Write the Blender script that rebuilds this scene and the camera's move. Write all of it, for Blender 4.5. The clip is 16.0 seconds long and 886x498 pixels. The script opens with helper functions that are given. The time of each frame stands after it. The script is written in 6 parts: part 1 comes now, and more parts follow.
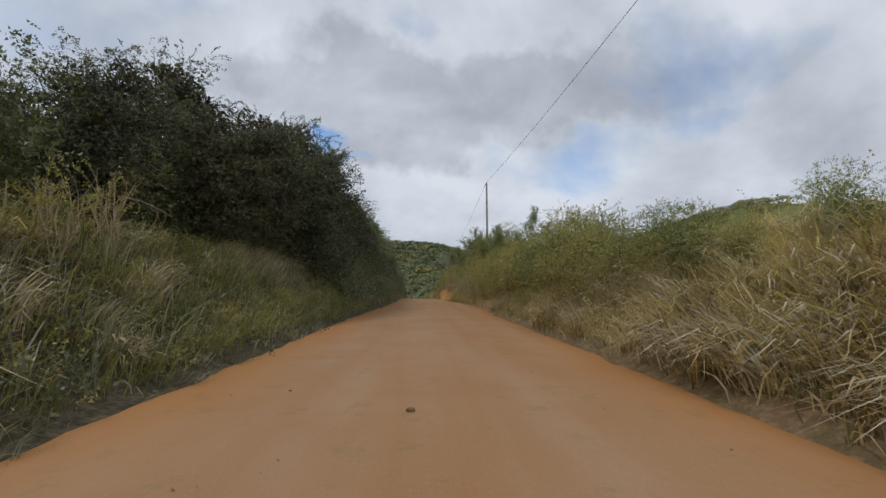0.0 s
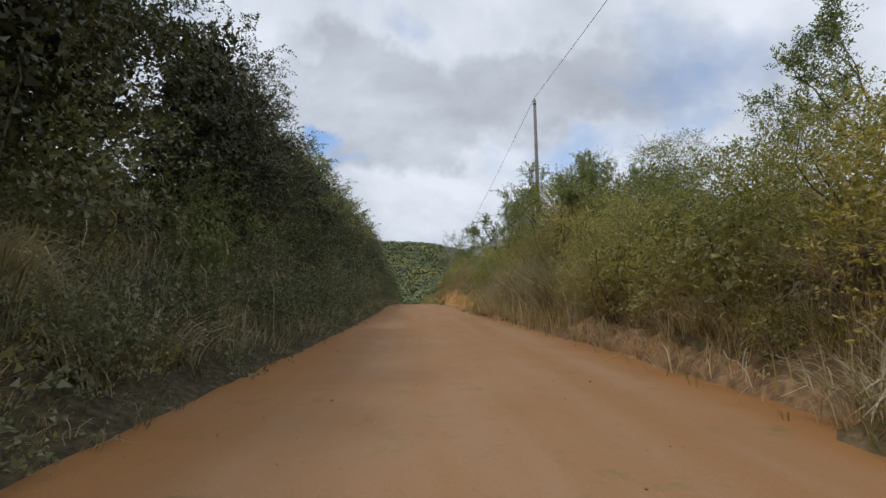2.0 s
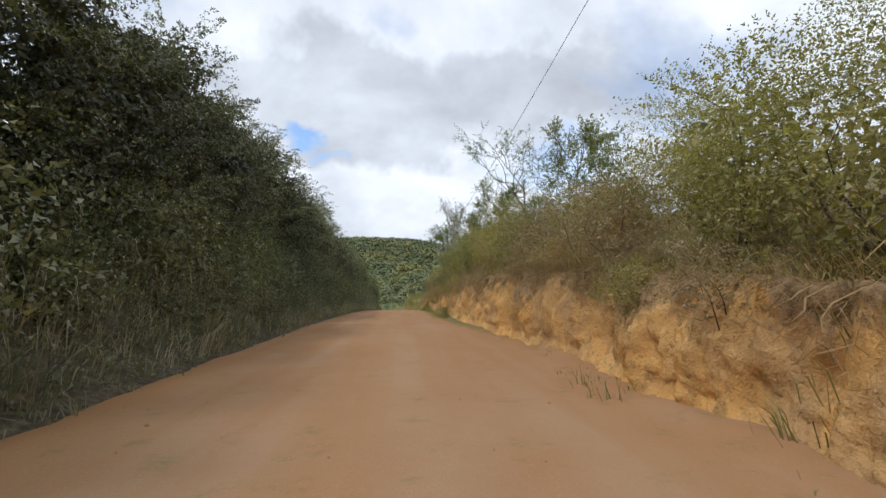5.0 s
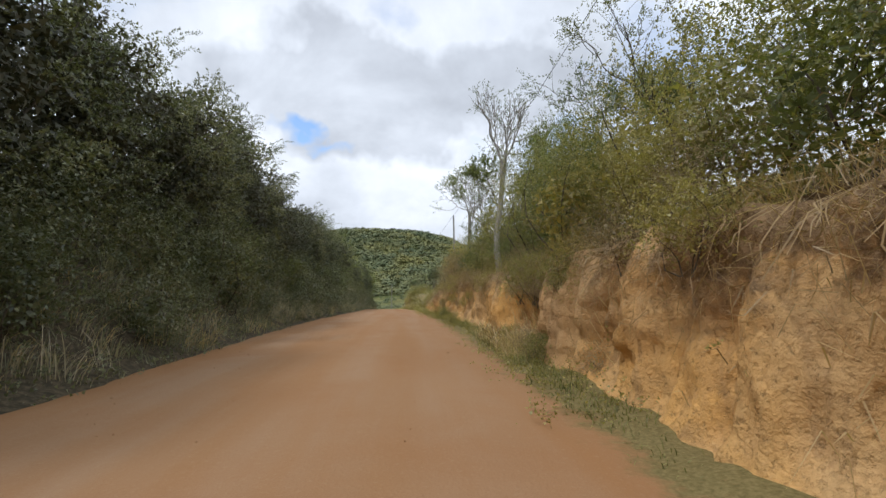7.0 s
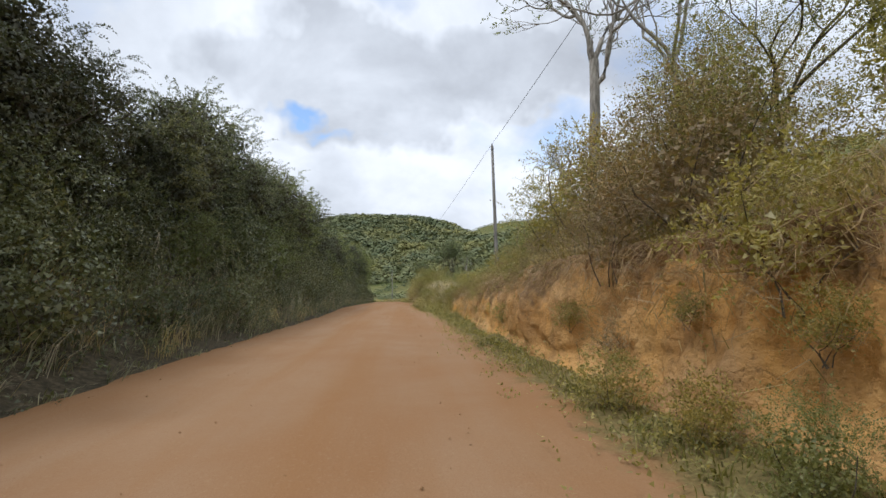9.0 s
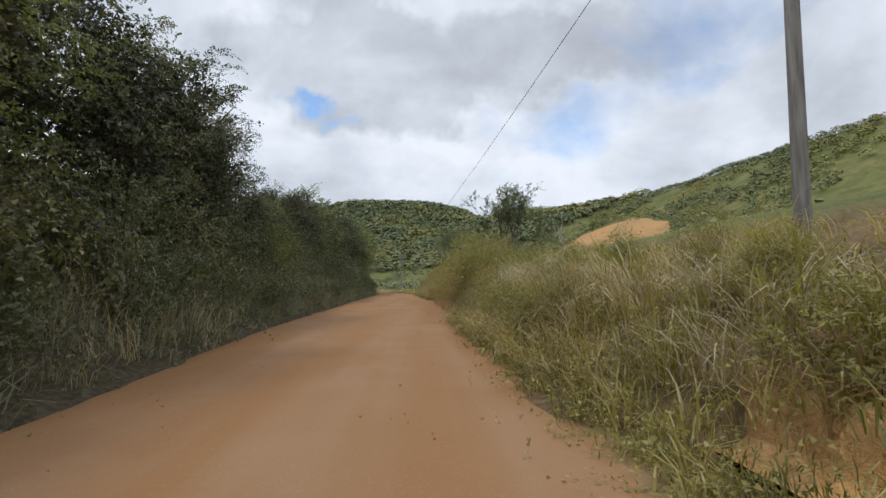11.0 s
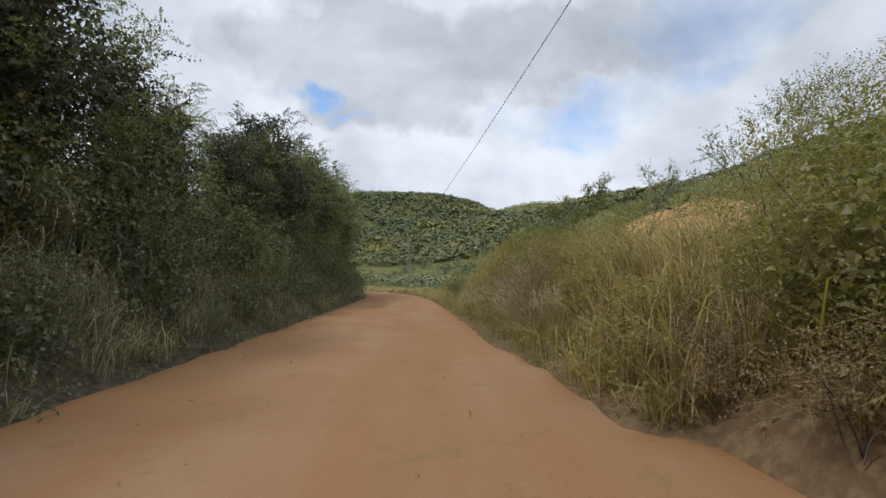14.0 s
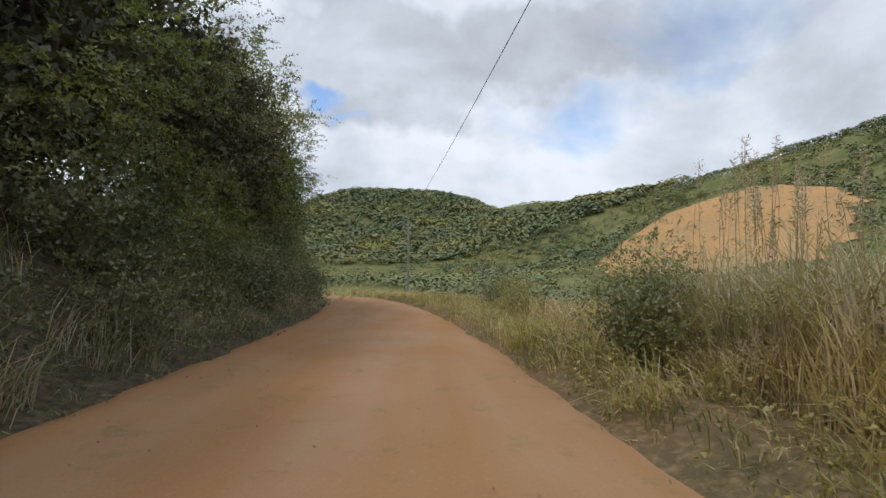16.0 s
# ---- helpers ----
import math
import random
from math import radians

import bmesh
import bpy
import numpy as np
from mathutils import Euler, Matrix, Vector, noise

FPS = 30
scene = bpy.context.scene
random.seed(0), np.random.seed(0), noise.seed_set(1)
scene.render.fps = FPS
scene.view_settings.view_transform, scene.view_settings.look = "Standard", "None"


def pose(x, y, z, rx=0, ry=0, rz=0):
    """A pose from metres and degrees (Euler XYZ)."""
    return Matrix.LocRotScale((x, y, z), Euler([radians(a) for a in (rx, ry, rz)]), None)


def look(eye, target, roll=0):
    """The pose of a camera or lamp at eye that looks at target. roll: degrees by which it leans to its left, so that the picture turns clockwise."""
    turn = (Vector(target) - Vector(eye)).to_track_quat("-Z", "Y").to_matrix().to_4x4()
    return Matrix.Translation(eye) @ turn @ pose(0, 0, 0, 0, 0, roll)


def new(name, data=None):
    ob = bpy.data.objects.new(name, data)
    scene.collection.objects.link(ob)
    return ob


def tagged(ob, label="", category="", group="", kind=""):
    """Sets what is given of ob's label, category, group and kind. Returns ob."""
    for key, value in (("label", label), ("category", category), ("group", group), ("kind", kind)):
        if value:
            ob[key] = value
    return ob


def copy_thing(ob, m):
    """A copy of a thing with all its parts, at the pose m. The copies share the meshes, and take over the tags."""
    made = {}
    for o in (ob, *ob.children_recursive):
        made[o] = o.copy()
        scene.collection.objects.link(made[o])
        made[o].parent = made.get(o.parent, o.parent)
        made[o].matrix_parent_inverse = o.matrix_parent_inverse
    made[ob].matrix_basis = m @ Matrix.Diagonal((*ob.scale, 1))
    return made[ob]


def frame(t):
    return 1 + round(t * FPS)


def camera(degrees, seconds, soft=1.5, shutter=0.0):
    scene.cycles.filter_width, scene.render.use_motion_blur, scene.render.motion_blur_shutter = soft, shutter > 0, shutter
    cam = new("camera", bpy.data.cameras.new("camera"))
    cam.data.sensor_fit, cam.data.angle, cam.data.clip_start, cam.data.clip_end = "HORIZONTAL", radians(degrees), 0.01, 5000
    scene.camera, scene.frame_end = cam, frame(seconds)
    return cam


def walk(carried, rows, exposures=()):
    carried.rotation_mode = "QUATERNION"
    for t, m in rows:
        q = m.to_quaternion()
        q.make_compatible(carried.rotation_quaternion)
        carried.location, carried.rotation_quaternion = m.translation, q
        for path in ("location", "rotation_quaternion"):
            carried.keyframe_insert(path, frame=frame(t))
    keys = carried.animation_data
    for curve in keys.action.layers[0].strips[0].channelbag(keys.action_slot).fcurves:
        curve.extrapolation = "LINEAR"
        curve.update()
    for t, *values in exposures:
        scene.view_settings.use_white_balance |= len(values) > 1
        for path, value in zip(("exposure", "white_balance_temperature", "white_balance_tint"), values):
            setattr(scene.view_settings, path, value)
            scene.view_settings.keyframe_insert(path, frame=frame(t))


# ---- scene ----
cam = camera(90.0, 16.0, soft=1.5)
walk(cam, [
    (0, pose(0.000, 0.000, 1.350, 96.17, -0.76, -3.28)),
    (0.5, pose(0.000, 5.210, 1.449, 96.27, -1.04, -3.40)),
    (1, pose(0.014, 10.394, 1.556, 96.27, -0.64, -3.40)),
    (1.5, pose(0.056, 15.614, 1.673, 96.28, -0.22, -3.51)),
    (2, pose(0.147, 20.878, 1.787, 96.35, -0.14, -3.65)),
    (2.5, pose(0.285, 26.149, 1.893, 96.45, -0.58, -4.14)),
    (3, pose(0.457, 31.429, 1.974, 96.37, 0.42, -4.79)),
    (5.5, pose(1.243, 57.739, 2.256, 95.95, 0.08, -5.60)),
    (6, pose(1.364, 62.987, 2.299, 95.78, 0.00, -5.45)),
    (6.5, pose(1.462, 68.229, 2.324, 95.45, 0.08, -5.42)),
    (7, pose(1.536, 73.494, 2.316, 95.10, 0.08, -5.40)),
    (7.5, pose(1.580, 78.777, 2.271, 94.74, 0.27, -5.40)),
    (8, pose(1.588, 84.084, 2.203, 94.31, 0.59, -5.43)),
    (8.5, pose(1.576, 89.393, 2.144, 93.79, 1.32, -5.32)),
    (9, pose(1.549, 94.685, 2.105, 93.38, 0.79, -5.17)),
    (9.5, pose(1.502, 99.942, 2.035, 92.92, 0.63, -4.99)),
    (12, pose(0.974, 126.273, 1.214, 91.30, 0.40, -2.91)),
    (12.5, pose(0.820, 131.554, 0.987, 91.16, 0.20, -2.48)),
    (13, pose(0.676, 136.811, 0.730, 91.19, -0.33, -2.51)),
    (13.5, pose(0.548, 142.086, 0.449, 91.16, -0.29, -2.76)),
    (14, pose(0.414, 147.327, 0.175, 91.22, 0.01, -2.90)),
    (14.5, pose(0.261, 152.551, -0.091, 91.27, 0.00, -2.98)),
    (15, pose(0.091, 157.747, -0.351, 91.35, 0.02, -3.06)),
    (15.5, pose(-0.087, 162.943, -0.614, 91.29, -0.09, -3.14)),
    (16, pose(-0.260, 168.176, -0.892, 91.19, -0.46, -3.17)),
], exposures=((0, -0.56, 6150, 10), (1, -0.53, 6150, 10), (2, -0.35, 6150, 10), (3, -0.27, 6150, 10), (5.5, 0.0, 6150, 10), (8.5, 0.0, 6150, 10), (9.5, -0.08, 6150, 10), (12, -0.27, 6150, 10), (16, -0.23, 6150, 10)))

# ---------------------------------------------------------------- world, sun, exposure
SUN_EL, SUN_AZ = 60.0, -118.0          # degrees: height, and bearing from +y towards +x
world = bpy.data.worlds.new("sky")
scene.world = world
world.use_nodes = True


class Nodes:
    """Short hand for building node trees."""

    def __init__(self, tree):
        self.t = tree
        tree.nodes.clear()

    def add(self, kind, **kw):
        n = self.t.nodes.new(kind)
        for k, v in kw.items():
            if k == "op":
                n.operation = v
            elif k == "blend":
                n.blend_type = v
            elif k == "dtype":
                n.data_type = v
            elif k == "sky":
                n.sky_type = v
            elif k == "dims":
                n.noise_dimensions = v
        return n

    def link(self, a, b):
        self.t.links.new(a, b)

    def math(self, op, a, b=None, c=None, clamp=False):
        n = self.add("ShaderNodeMath", op=op)
        n.use_clamp = clamp
        for i, v in enumerate((a, b, c)):
            if v is None:
                continue
            if isinstance(v, (int, float)):
                n.inputs[i].default_value = v
            else:
                self.link(v, n.inputs[i])
        return n.outputs[0]

    def vec(self, op, a, b=None):
        n = self.add("ShaderNodeVectorMath", op=op)
        for i, v in enumerate((a, b)):
            if v is None:
                continue
            if isinstance(v, (tuple, list)):
                n.inputs[i].default_value = v
            else:
                self.link(v, n.inputs[i])
        return n

    def mix(self, fac, a, b, blend="MIX"):
        n = self.add("ShaderNodeMix", dtype="RGBA", blend=blend)
        for i, v in ((0, fac), (6, a), (7, b)):
            if isinstance(v, (int, float)):
                n.inputs[i].default_value = v
            elif isinstance(v, (tuple, list)):
                n.inputs[i].default_value = (*v, 1)
            else:
                self.link(v, n.inputs[i])
        return n.outputs[2]

    def ramp(self, fac, stops):
        n = self.add("ShaderNodeValToRGB")
        el = n.color_ramp.elements
        while len(el) < len(stops):
            el.new(0.5)
        for e, (p, c) in zip(el, stops):
            e.position = p
            e.color = (c, c, c, 1) if isinstance(c, (int, float)) else (*c, 1)
        self.link(fac, n.inputs[0])
        return n.outputs[0]

    def noise(self, vector, scale, detail=5.0, rough=0.55, distort=0.0):
        n = self.add("ShaderNodeTexNoise")
        n.inputs["Scale"].default_value = scale
        n.inputs["Detail"].default_value = detail
        n.inputs["Roughness"].default_value = rough
        n.inputs["Distortion"].default_value = distort
        if vector is not None:
            self.link(vector, n.inputs["Vector"])
        return n.outputs["Fac"]

    def mapping(self, vector, scale=(1, 1, 1), loc=(0, 0, 0)):
        n = self.add("ShaderNodeMapping")
        n.inputs["Scale"].default_value = scale
        n.inputs["Location"].default_value = loc
        self.link(vector, n.inputs["Vector"])
        return n.outputs[0]


def build_sky():
    n = Nodes(world.node_tree)
    sky = n.add("ShaderNodeTexSky", sky="NISHITA")
    sky.sun_disc = False
    sky.sun_elevation = radians(SUN_EL)
    sky.sun_rotation = radians(SUN_AZ)
    way = n.add("ShaderNodeTexCoord").outputs["Generated"]
    sep = n.add("ShaderNodeSeparateXYZ")
    n.link(way, sep.inputs[0])
    # a cloud deck seen in perspective
    up = n.math("ADD", n.math("MAXIMUM", sep.outputs[2], 0.0), 0.7)
    deck = n.add("ShaderNodeCombineXYZ")
    n.link(n.math("DIVIDE", sep.outputs[0], up), deck.inputs[0])
    n.link(n.math("DIVIDE", sep.outputs[1], up), deck.inputs[1])
    deck = deck.outputs[0]
    big = n.noise(n.mapping(deck, (1, 1, 1), (0.4, 2.3, 0)), 2.0, 6, 0.5, 0.2)
    wisp = n.noise(n.mapping(deck, (1, 1.5, 1), (3.1, 0.7, 0)), 5.0, 6, 0.5, 0.3)

    warp = n.noise(way, 5.0, 4, 0.6)
    warp2 = n.noise(n.mapping(way, (1, 1, 1), (5, 3, 1)), 5.0, 4, 0.6)
    shift = n.add("ShaderNodeCombineXYZ")
    n.link(n.math("MULTIPLY", n.math("SUBTRACT", warp, 0.5), 0.38), shift.inputs[0])
    n.link(n.math("MULTIPLY", n.math("SUBTRACT", warp2, 0.5), 0.24), shift.inputs[2])
    bent = n.vec("ADD", way, shift.outputs[0]).outputs[0]

    def spot(x, y, z, sx, sz):
        """1 at a direction, falling to 0 round it."""
        d = Vector((x, y, z)).normalized()
        v = n.vec("MULTIPLY", n.vec("SUBTRACT", bent, tuple(d)).outputs[0], (1 / sx, 1 / sx, 1 / sz)).outputs["Vector"]
        return n.math("SUBTRACT", 1.0, n.vec("LENGTH", v).outputs["Value"], clamp=True)

    holes = n.math("MAXIMUM", n.math("MULTIPLY", n.math("MAXIMUM", spot(-0.245, 1, 0.352, 0.13, 0.036), n.math("MULTIPLY", spot(-0.15, 1, 0.325, 0.13, 0.034), 0.75)), 1.5), n.math("MULTIPLY", spot(0.16, 1, 0.49, 0.17, 0.12), 0.6))
    holes = n.math("MAXIMUM", holes, n.math("MULTIPLY", spot(0.40, 1, 0.31, 0.12, 0.10), 0.45))
    holes = n.math("MAXIMUM", holes, n.math("MULTIPLY", spot(-0.10, 1, 0.68, 0.3, 0.08), 0.6))
    holes = n.math("MAXIMUM", holes, n.math("MULTIPLY", spot(0.62, 1, 0.55, 0.3, 0.12), 0.6))
    body = n.ramp(n.math("MAXIMUM", spot(-0.10, 1, 0.43, 0.34, 0.13), n.math("MULTIPLY", spot(0.30, 1, 0.47, 0.40, 0.10), 0.6)), [(0.0, 0.0), (0.22, 0.75), (0.8, 1.0)])
    low_glow = spot(0.05, 1, 0.26, 0.75, 0.16)
    cover = n.math("ADD", n.math("MULTIPLY", big, 0.7), n.math("MULTIPLY", wisp, 0.3))
    cover = n.math("SUBTRACT", n.math("ADD", cover, n.math("MULTIPLY", body, 0.14)), n.math("MULTIPLY", holes, 0.34))
    mask = n.ramp(cover, [(0.20, 0.0), (0.33, 0.62), (0.42, 1.0)])
    # grey bellies and bright tops
    shade = n.noise(n.mapping(deck, (1, 1, 1), (7.7, 1.9, 0)), 2.8, 8, 0.55, 0.25)
    shade = n.math("ADD", n.math("MULTIPLY", shade, 0.76), n.math("MULTIPLY", wisp, 0.24))
    shade = n.math("ADD", n.math("ADD", shade, n.math("MULTIPLY", body, -0.19)), n.math("MULTIPLY", low_glow, 0.06))
    tone = n.ramp(shade, [(0.26, (0.45, 0.47, 0.51)), (0.38, (0.60, 0.63, 0.68)), (0.48, (0.745, 0.78, 0.835)), (0.60, (0.93, 0.955, 1.0))])
    blue = n.mix(1.0, sky.outputs[0], (0.20, 0.205, 0.21), "MULTIPLY")
    colour = n.mix(mask, blue, tone)
    bg = n.add("ShaderNodeBackground")
    n.link(colour, bg.inputs["Color"])
    bg.inputs["Strength"].default_value = SKY_STRENGTH
    out = n.add("ShaderNodeOutputWorld")
    n.link(bg.outputs[0], out.inputs[0])


SKY_STRENGTH = 1.12
build_sky()
sun = new("sun", bpy.data.lights.new("sun", "SUN"))
sun.data.energy, sun.data.angle, sun.data.color = 1.6, radians(8.0), (1.0, 0.95, 0.88)
_e, _a = radians(SUN_EL), radians(SUN_AZ)
_to = Vector((math.sin(_a) * math.cos(_e), math.cos(_a) * math.cos(_e), math.sin(_e)))
sun.matrix_world = look(_to * 100, (0, 0, 0))

# ---------------------------------------------------------------- materials


def material(name):
    m = bpy.data.materials.new(name)
    m.use_nodes = True
    return m, Nodes(m.node_tree)


def finish(n, shader):
    out = n.add("ShaderNodeOutputMaterial")
    n.link(shader, out.inputs["Surface"])


def principled(n, colour, rough=0.8, spec=0.25, bump=None, strength=0.3, distance=0.02, metal=0.0):
    p = n.add("ShaderNodeBsdfPrincipled")
    if isinstance(colour, (tuple, list)):
        p.inputs["Base Color"].default_value = (*colour, 1)
    else:
        n.link(colour, p.inputs["Base Color"])
    if isinstance(rough, (int, float)):
        p.inputs["Roughness"].default_value = rough
    else:
        n.link(rough, p.inputs["Roughness"])
    p.inputs["Specular IOR Level"].default_value = spec
    p.inputs["Metallic"].default_value = metal
    if bump is not None:
        b = n.add("ShaderNodeBump")
        b.inputs["Strength"].default_value = strength
        b.inputs["Distance"].default_value = distance
        n.link(bump, b.inputs["Height"])
        n.link(b.outputs[0], p.inputs["Normal"])
    return p.outputs[0]


def leaf_material(name, dark, mid, light, through_share=0.28, rough=0.5, by_plant=True, patch_scale=0.55):
    """Leaves: each one a little different, each plant too, with light shining through."""
    m, n = material(name)
    geo = n.add("ShaderNodeNewGeometry")
    info = n.add("ShaderNodeObjectInfo")
    each = n.ramp(geo.outputs["Random Per Island"], [(0.0, dark), (0.45, mid), (0.85, mid), (1.0, light)])
    plant = n.ramp(info.outputs["Random"], [(0.0, (0.75, 0.8, 0.7)), (0.5, (1.0, 1.0, 1.0)), (1.0, (1.3, 1.12, 0.85))])
    patch = n.noise(geo.outputs["Position"], patch_scale, 2 if patch_scale > 0.1 else 6, 0.5 if patch_scale > 0.1 else 0.65)
    colour = n.mix(1.0, each, plant, "MULTIPLY") if by_plant else each
    colour = n.mix(n.ramp(patch, [(0.4, 0.0), (0.68, 0.55)]), colour, light)
    p = principled(n, colour, rough - 0.06, 0.5)
    tr = n.add("ShaderNodeBsdfTranslucent")
    n.link(n.mix(1.0, colour, (1.25, 1.35, 0.55), "MULTIPLY"), tr.inputs[0])
    mx = n.add("ShaderNodeMixShader")
    mx.inputs[0].default_value = through_share
    n.link(p, mx.inputs[1])
    n.link(tr.outputs[0], mx.inputs[2])
    finish(n, mx.outputs[0])
    return m


LEAF_DARK = leaf_material("leaf_dark_green", (0.056, 0.066, 0.034), (0.13, 0.146, 0.074), (0.29, 0.295, 0.16), 0.24, 0.42)
LEAF_MID = leaf_material("leaf_green", (0.085, 0.108, 0.045), (0.175, 0.205, 0.084), (0.31, 0.32, 0.135), 0.38)
LEAF_OLIVE = leaf_material("leaf_olive", (0.13, 0.128, 0.048), (0.295, 0.275, 0.104), (0.50, 0.43, 0.18), 0.38)
LEAF_BROWN = leaf_material("leaf_dry_brown", (0.16, 0.118, 0.07), (0.30, 0.228, 0.13), (0.46, 0.365, 0.22), 0.27)
LEAF_GREY = leaf_material("leaf_grey_green", (0.09, 0.11, 0.07), (0.165, 0.195, 0.11), (0.28, 0.305, 0.175), 0.32)
def forest_material():
    m, n = material("forest_leaf")
    geo = n.add("ShaderNodeNewGeometry")
    each = n.ramp(geo.outputs["Random Per Island"], [(0.0, (0.165, 0.192, 0.098)), (0.5, (0.195, 0.218, 0.108)), (1.0, (0.235, 0.248, 0.12))])
    wide = n.noise(geo.outputs["Position"], 0.011, 5, 0.6, 0.6)
    crown_ = n.noise(geo.outputs["Position"], 0.085, 3, 0.6)
    c = n.mix(1.0, each, n.ramp(crown_, [(0.34, (0.72, 0.76, 0.78)), (0.52, (1.0, 1.0, 1.0)), (0.68, (1.25, 1.2, 1.1))]), "MULTIPLY")
    c = n.mix(1.0, c, n.ramp(wide, [(0.36, (0.72, 0.80, 0.84)), (0.50, (1.0, 1.0, 1.0)), (0.64, (1.55, 1.30, 0.86))]), "MULTIPLY")
    finish(n, principled(n, c, 0.75, 0.25))
    return m


LEAF_FAR = forest_material()
GRASS_DRY = leaf_material("dry_straw", (0.11, 0.072, 0.036), (0.51, 0.375, 0.21), (0.76, 0.62, 0.42), 0.4, 0.6, False)
GRASS_GREEN = leaf_material("green_grass", (0.075, 0.088, 0.030), (0.19, 0.195, 0.066), (0.40, 0.36, 0.145), 0.34, 0.5, False)
GRASS_OLIVE = leaf_material("olive_grass", (0.11, 0.10, 0.034), (0.30, 0.262, 0.088), (0.56, 0.47, 0.205), 0.36, 0.5, False)
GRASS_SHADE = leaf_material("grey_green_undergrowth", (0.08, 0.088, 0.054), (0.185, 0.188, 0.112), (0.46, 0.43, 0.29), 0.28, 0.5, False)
# dark green leaf at about half value: shade put into the colour
LEAF_SHADED = leaf_material("leaf_shade_darkened", (0.030, 0.036, 0.018), (0.066, 0.076, 0.036), (0.16, 0.165, 0.085), 0.2, 0.42)
# leaves inside the crowns, coloured dark to stand for the shade there
LEAF_INNER_SHADE = leaf_material("inner_leaf_shade", (0.034, 0.036, 0.019), (0.062, 0.064, 0.033), (0.11, 0.105, 0.055), 0.1, 0.6)
STALK = leaf_material("bleached_stalk", (0.24, 0.19, 0.12), (0.46, 0.39, 0.27), (0.66, 0.58, 0.44), 0.2, 0.6, False)


def bark_material(name, a, b):
    m, n = material(name)
    pos = n.add("ShaderNodeTexCoord").outputs["Object"]
    f = n.noise(n.mapping(pos, (9, 9, 1.6)), 2.0, 5, 0.6)
    g = n.noise(pos, 1.3, 3, 0.5)
    c = n.mix(n.ramp(f, [(0.35, 0.0), (0.65, 1.0)]), a, b)
    c = n.mix(n.ramp(g, [(0.45, 0.0), (0.7, 0.5)]), c, (0.25, 0.24, 0.2))
    finish(n, principled(n, c, 0.85, 0.2, f, 0.6, 0.02))
    return m


BARK = bark_material("bark_brown", (0.05, 0.04, 0.03), (0.13, 0.105, 0.08))
CANE = bark_material("dry_cane", (0.30, 0.22, 0.12), (0.52, 0.42, 0.26))
BARK_PALE = bark_material("bark_pale_grey", (0.17, 0.155, 0.132), (0.48, 0.45, 0.40))


def build_dirt():
    m, n = material("orange_dirt_road")
    pos = n.add("ShaderNodeTexCoord").outputs["Object"]
    streak = n.noise(n.mapping(pos, (1.0, 0.06, 1.0)), 1.1, 4, 0.55)
    blot = n.noise(pos, 0.45, 5, 0.6, 0.4)
    grit = n.noise(pos, 26.0, 4, 0.65)
    fine = n.noise(pos, 110.0, 2, 0.5)
    c = n.mix(n.ramp(streak, [(0.36, 0.0), (0.62, 1.0)]), (0.345, 0.190, 0.090), (0.375, 0.235, 0.136))
    c = n.mix(n.ramp(blot, [(0.42, 0.0), (0.68, 0.6)]), c, (0.325, 0.165, 0.072))
    c = n.mix(n.ramp(grit, [(0.55, 0.0), (0.75, 0.45)]), c, (0.44, 0.29, 0.17))
    c = n.mix(n.ramp(fine, [(0.3, 0.35), (0.5, 0.0)]), c, (0.25, 0.12, 0.05))
    h = n.math("ADD", n.math("MULTIPLY", grit, 0.7), n.math("MULTIPLY", blot, 1.2))
    loose = n.add("ShaderNodeAttribute")
    loose.attribute_name = "loose_dirt"
    c = n.mix(n.math("MULTIPLY", loose.outputs["Fac"], n.ramp(blot, [(0.3, 0.55), (0.6, 1.0)])), c, (0.40, 0.185, 0.062))
    # short grass and moss creeping in from the verge
    at = n.add("ShaderNodeAttribute")
    at.attribute_name = "growth"
    lawn = n.mix(n.ramp(grit, [(0.36, 0.0), (0.64, 1.0)]), (0.10, 0.105, 0.038), (0.23, 0.205, 0.085))
    edge = n.math("ADD", at.outputs["Fac"], n.math("MULTIPLY", n.math("SUBTRACT", n.noise(pos, 2.6, 6, 0.65), 0.5), 2.2))
    c = n.mix(n.ramp(edge, [(0.15, 0.0), (0.75, 0.8)]), c, lawn)
    finish(n, principled(n, c, 0.93, 0.12, h, 0.45, 0.03))
    return m


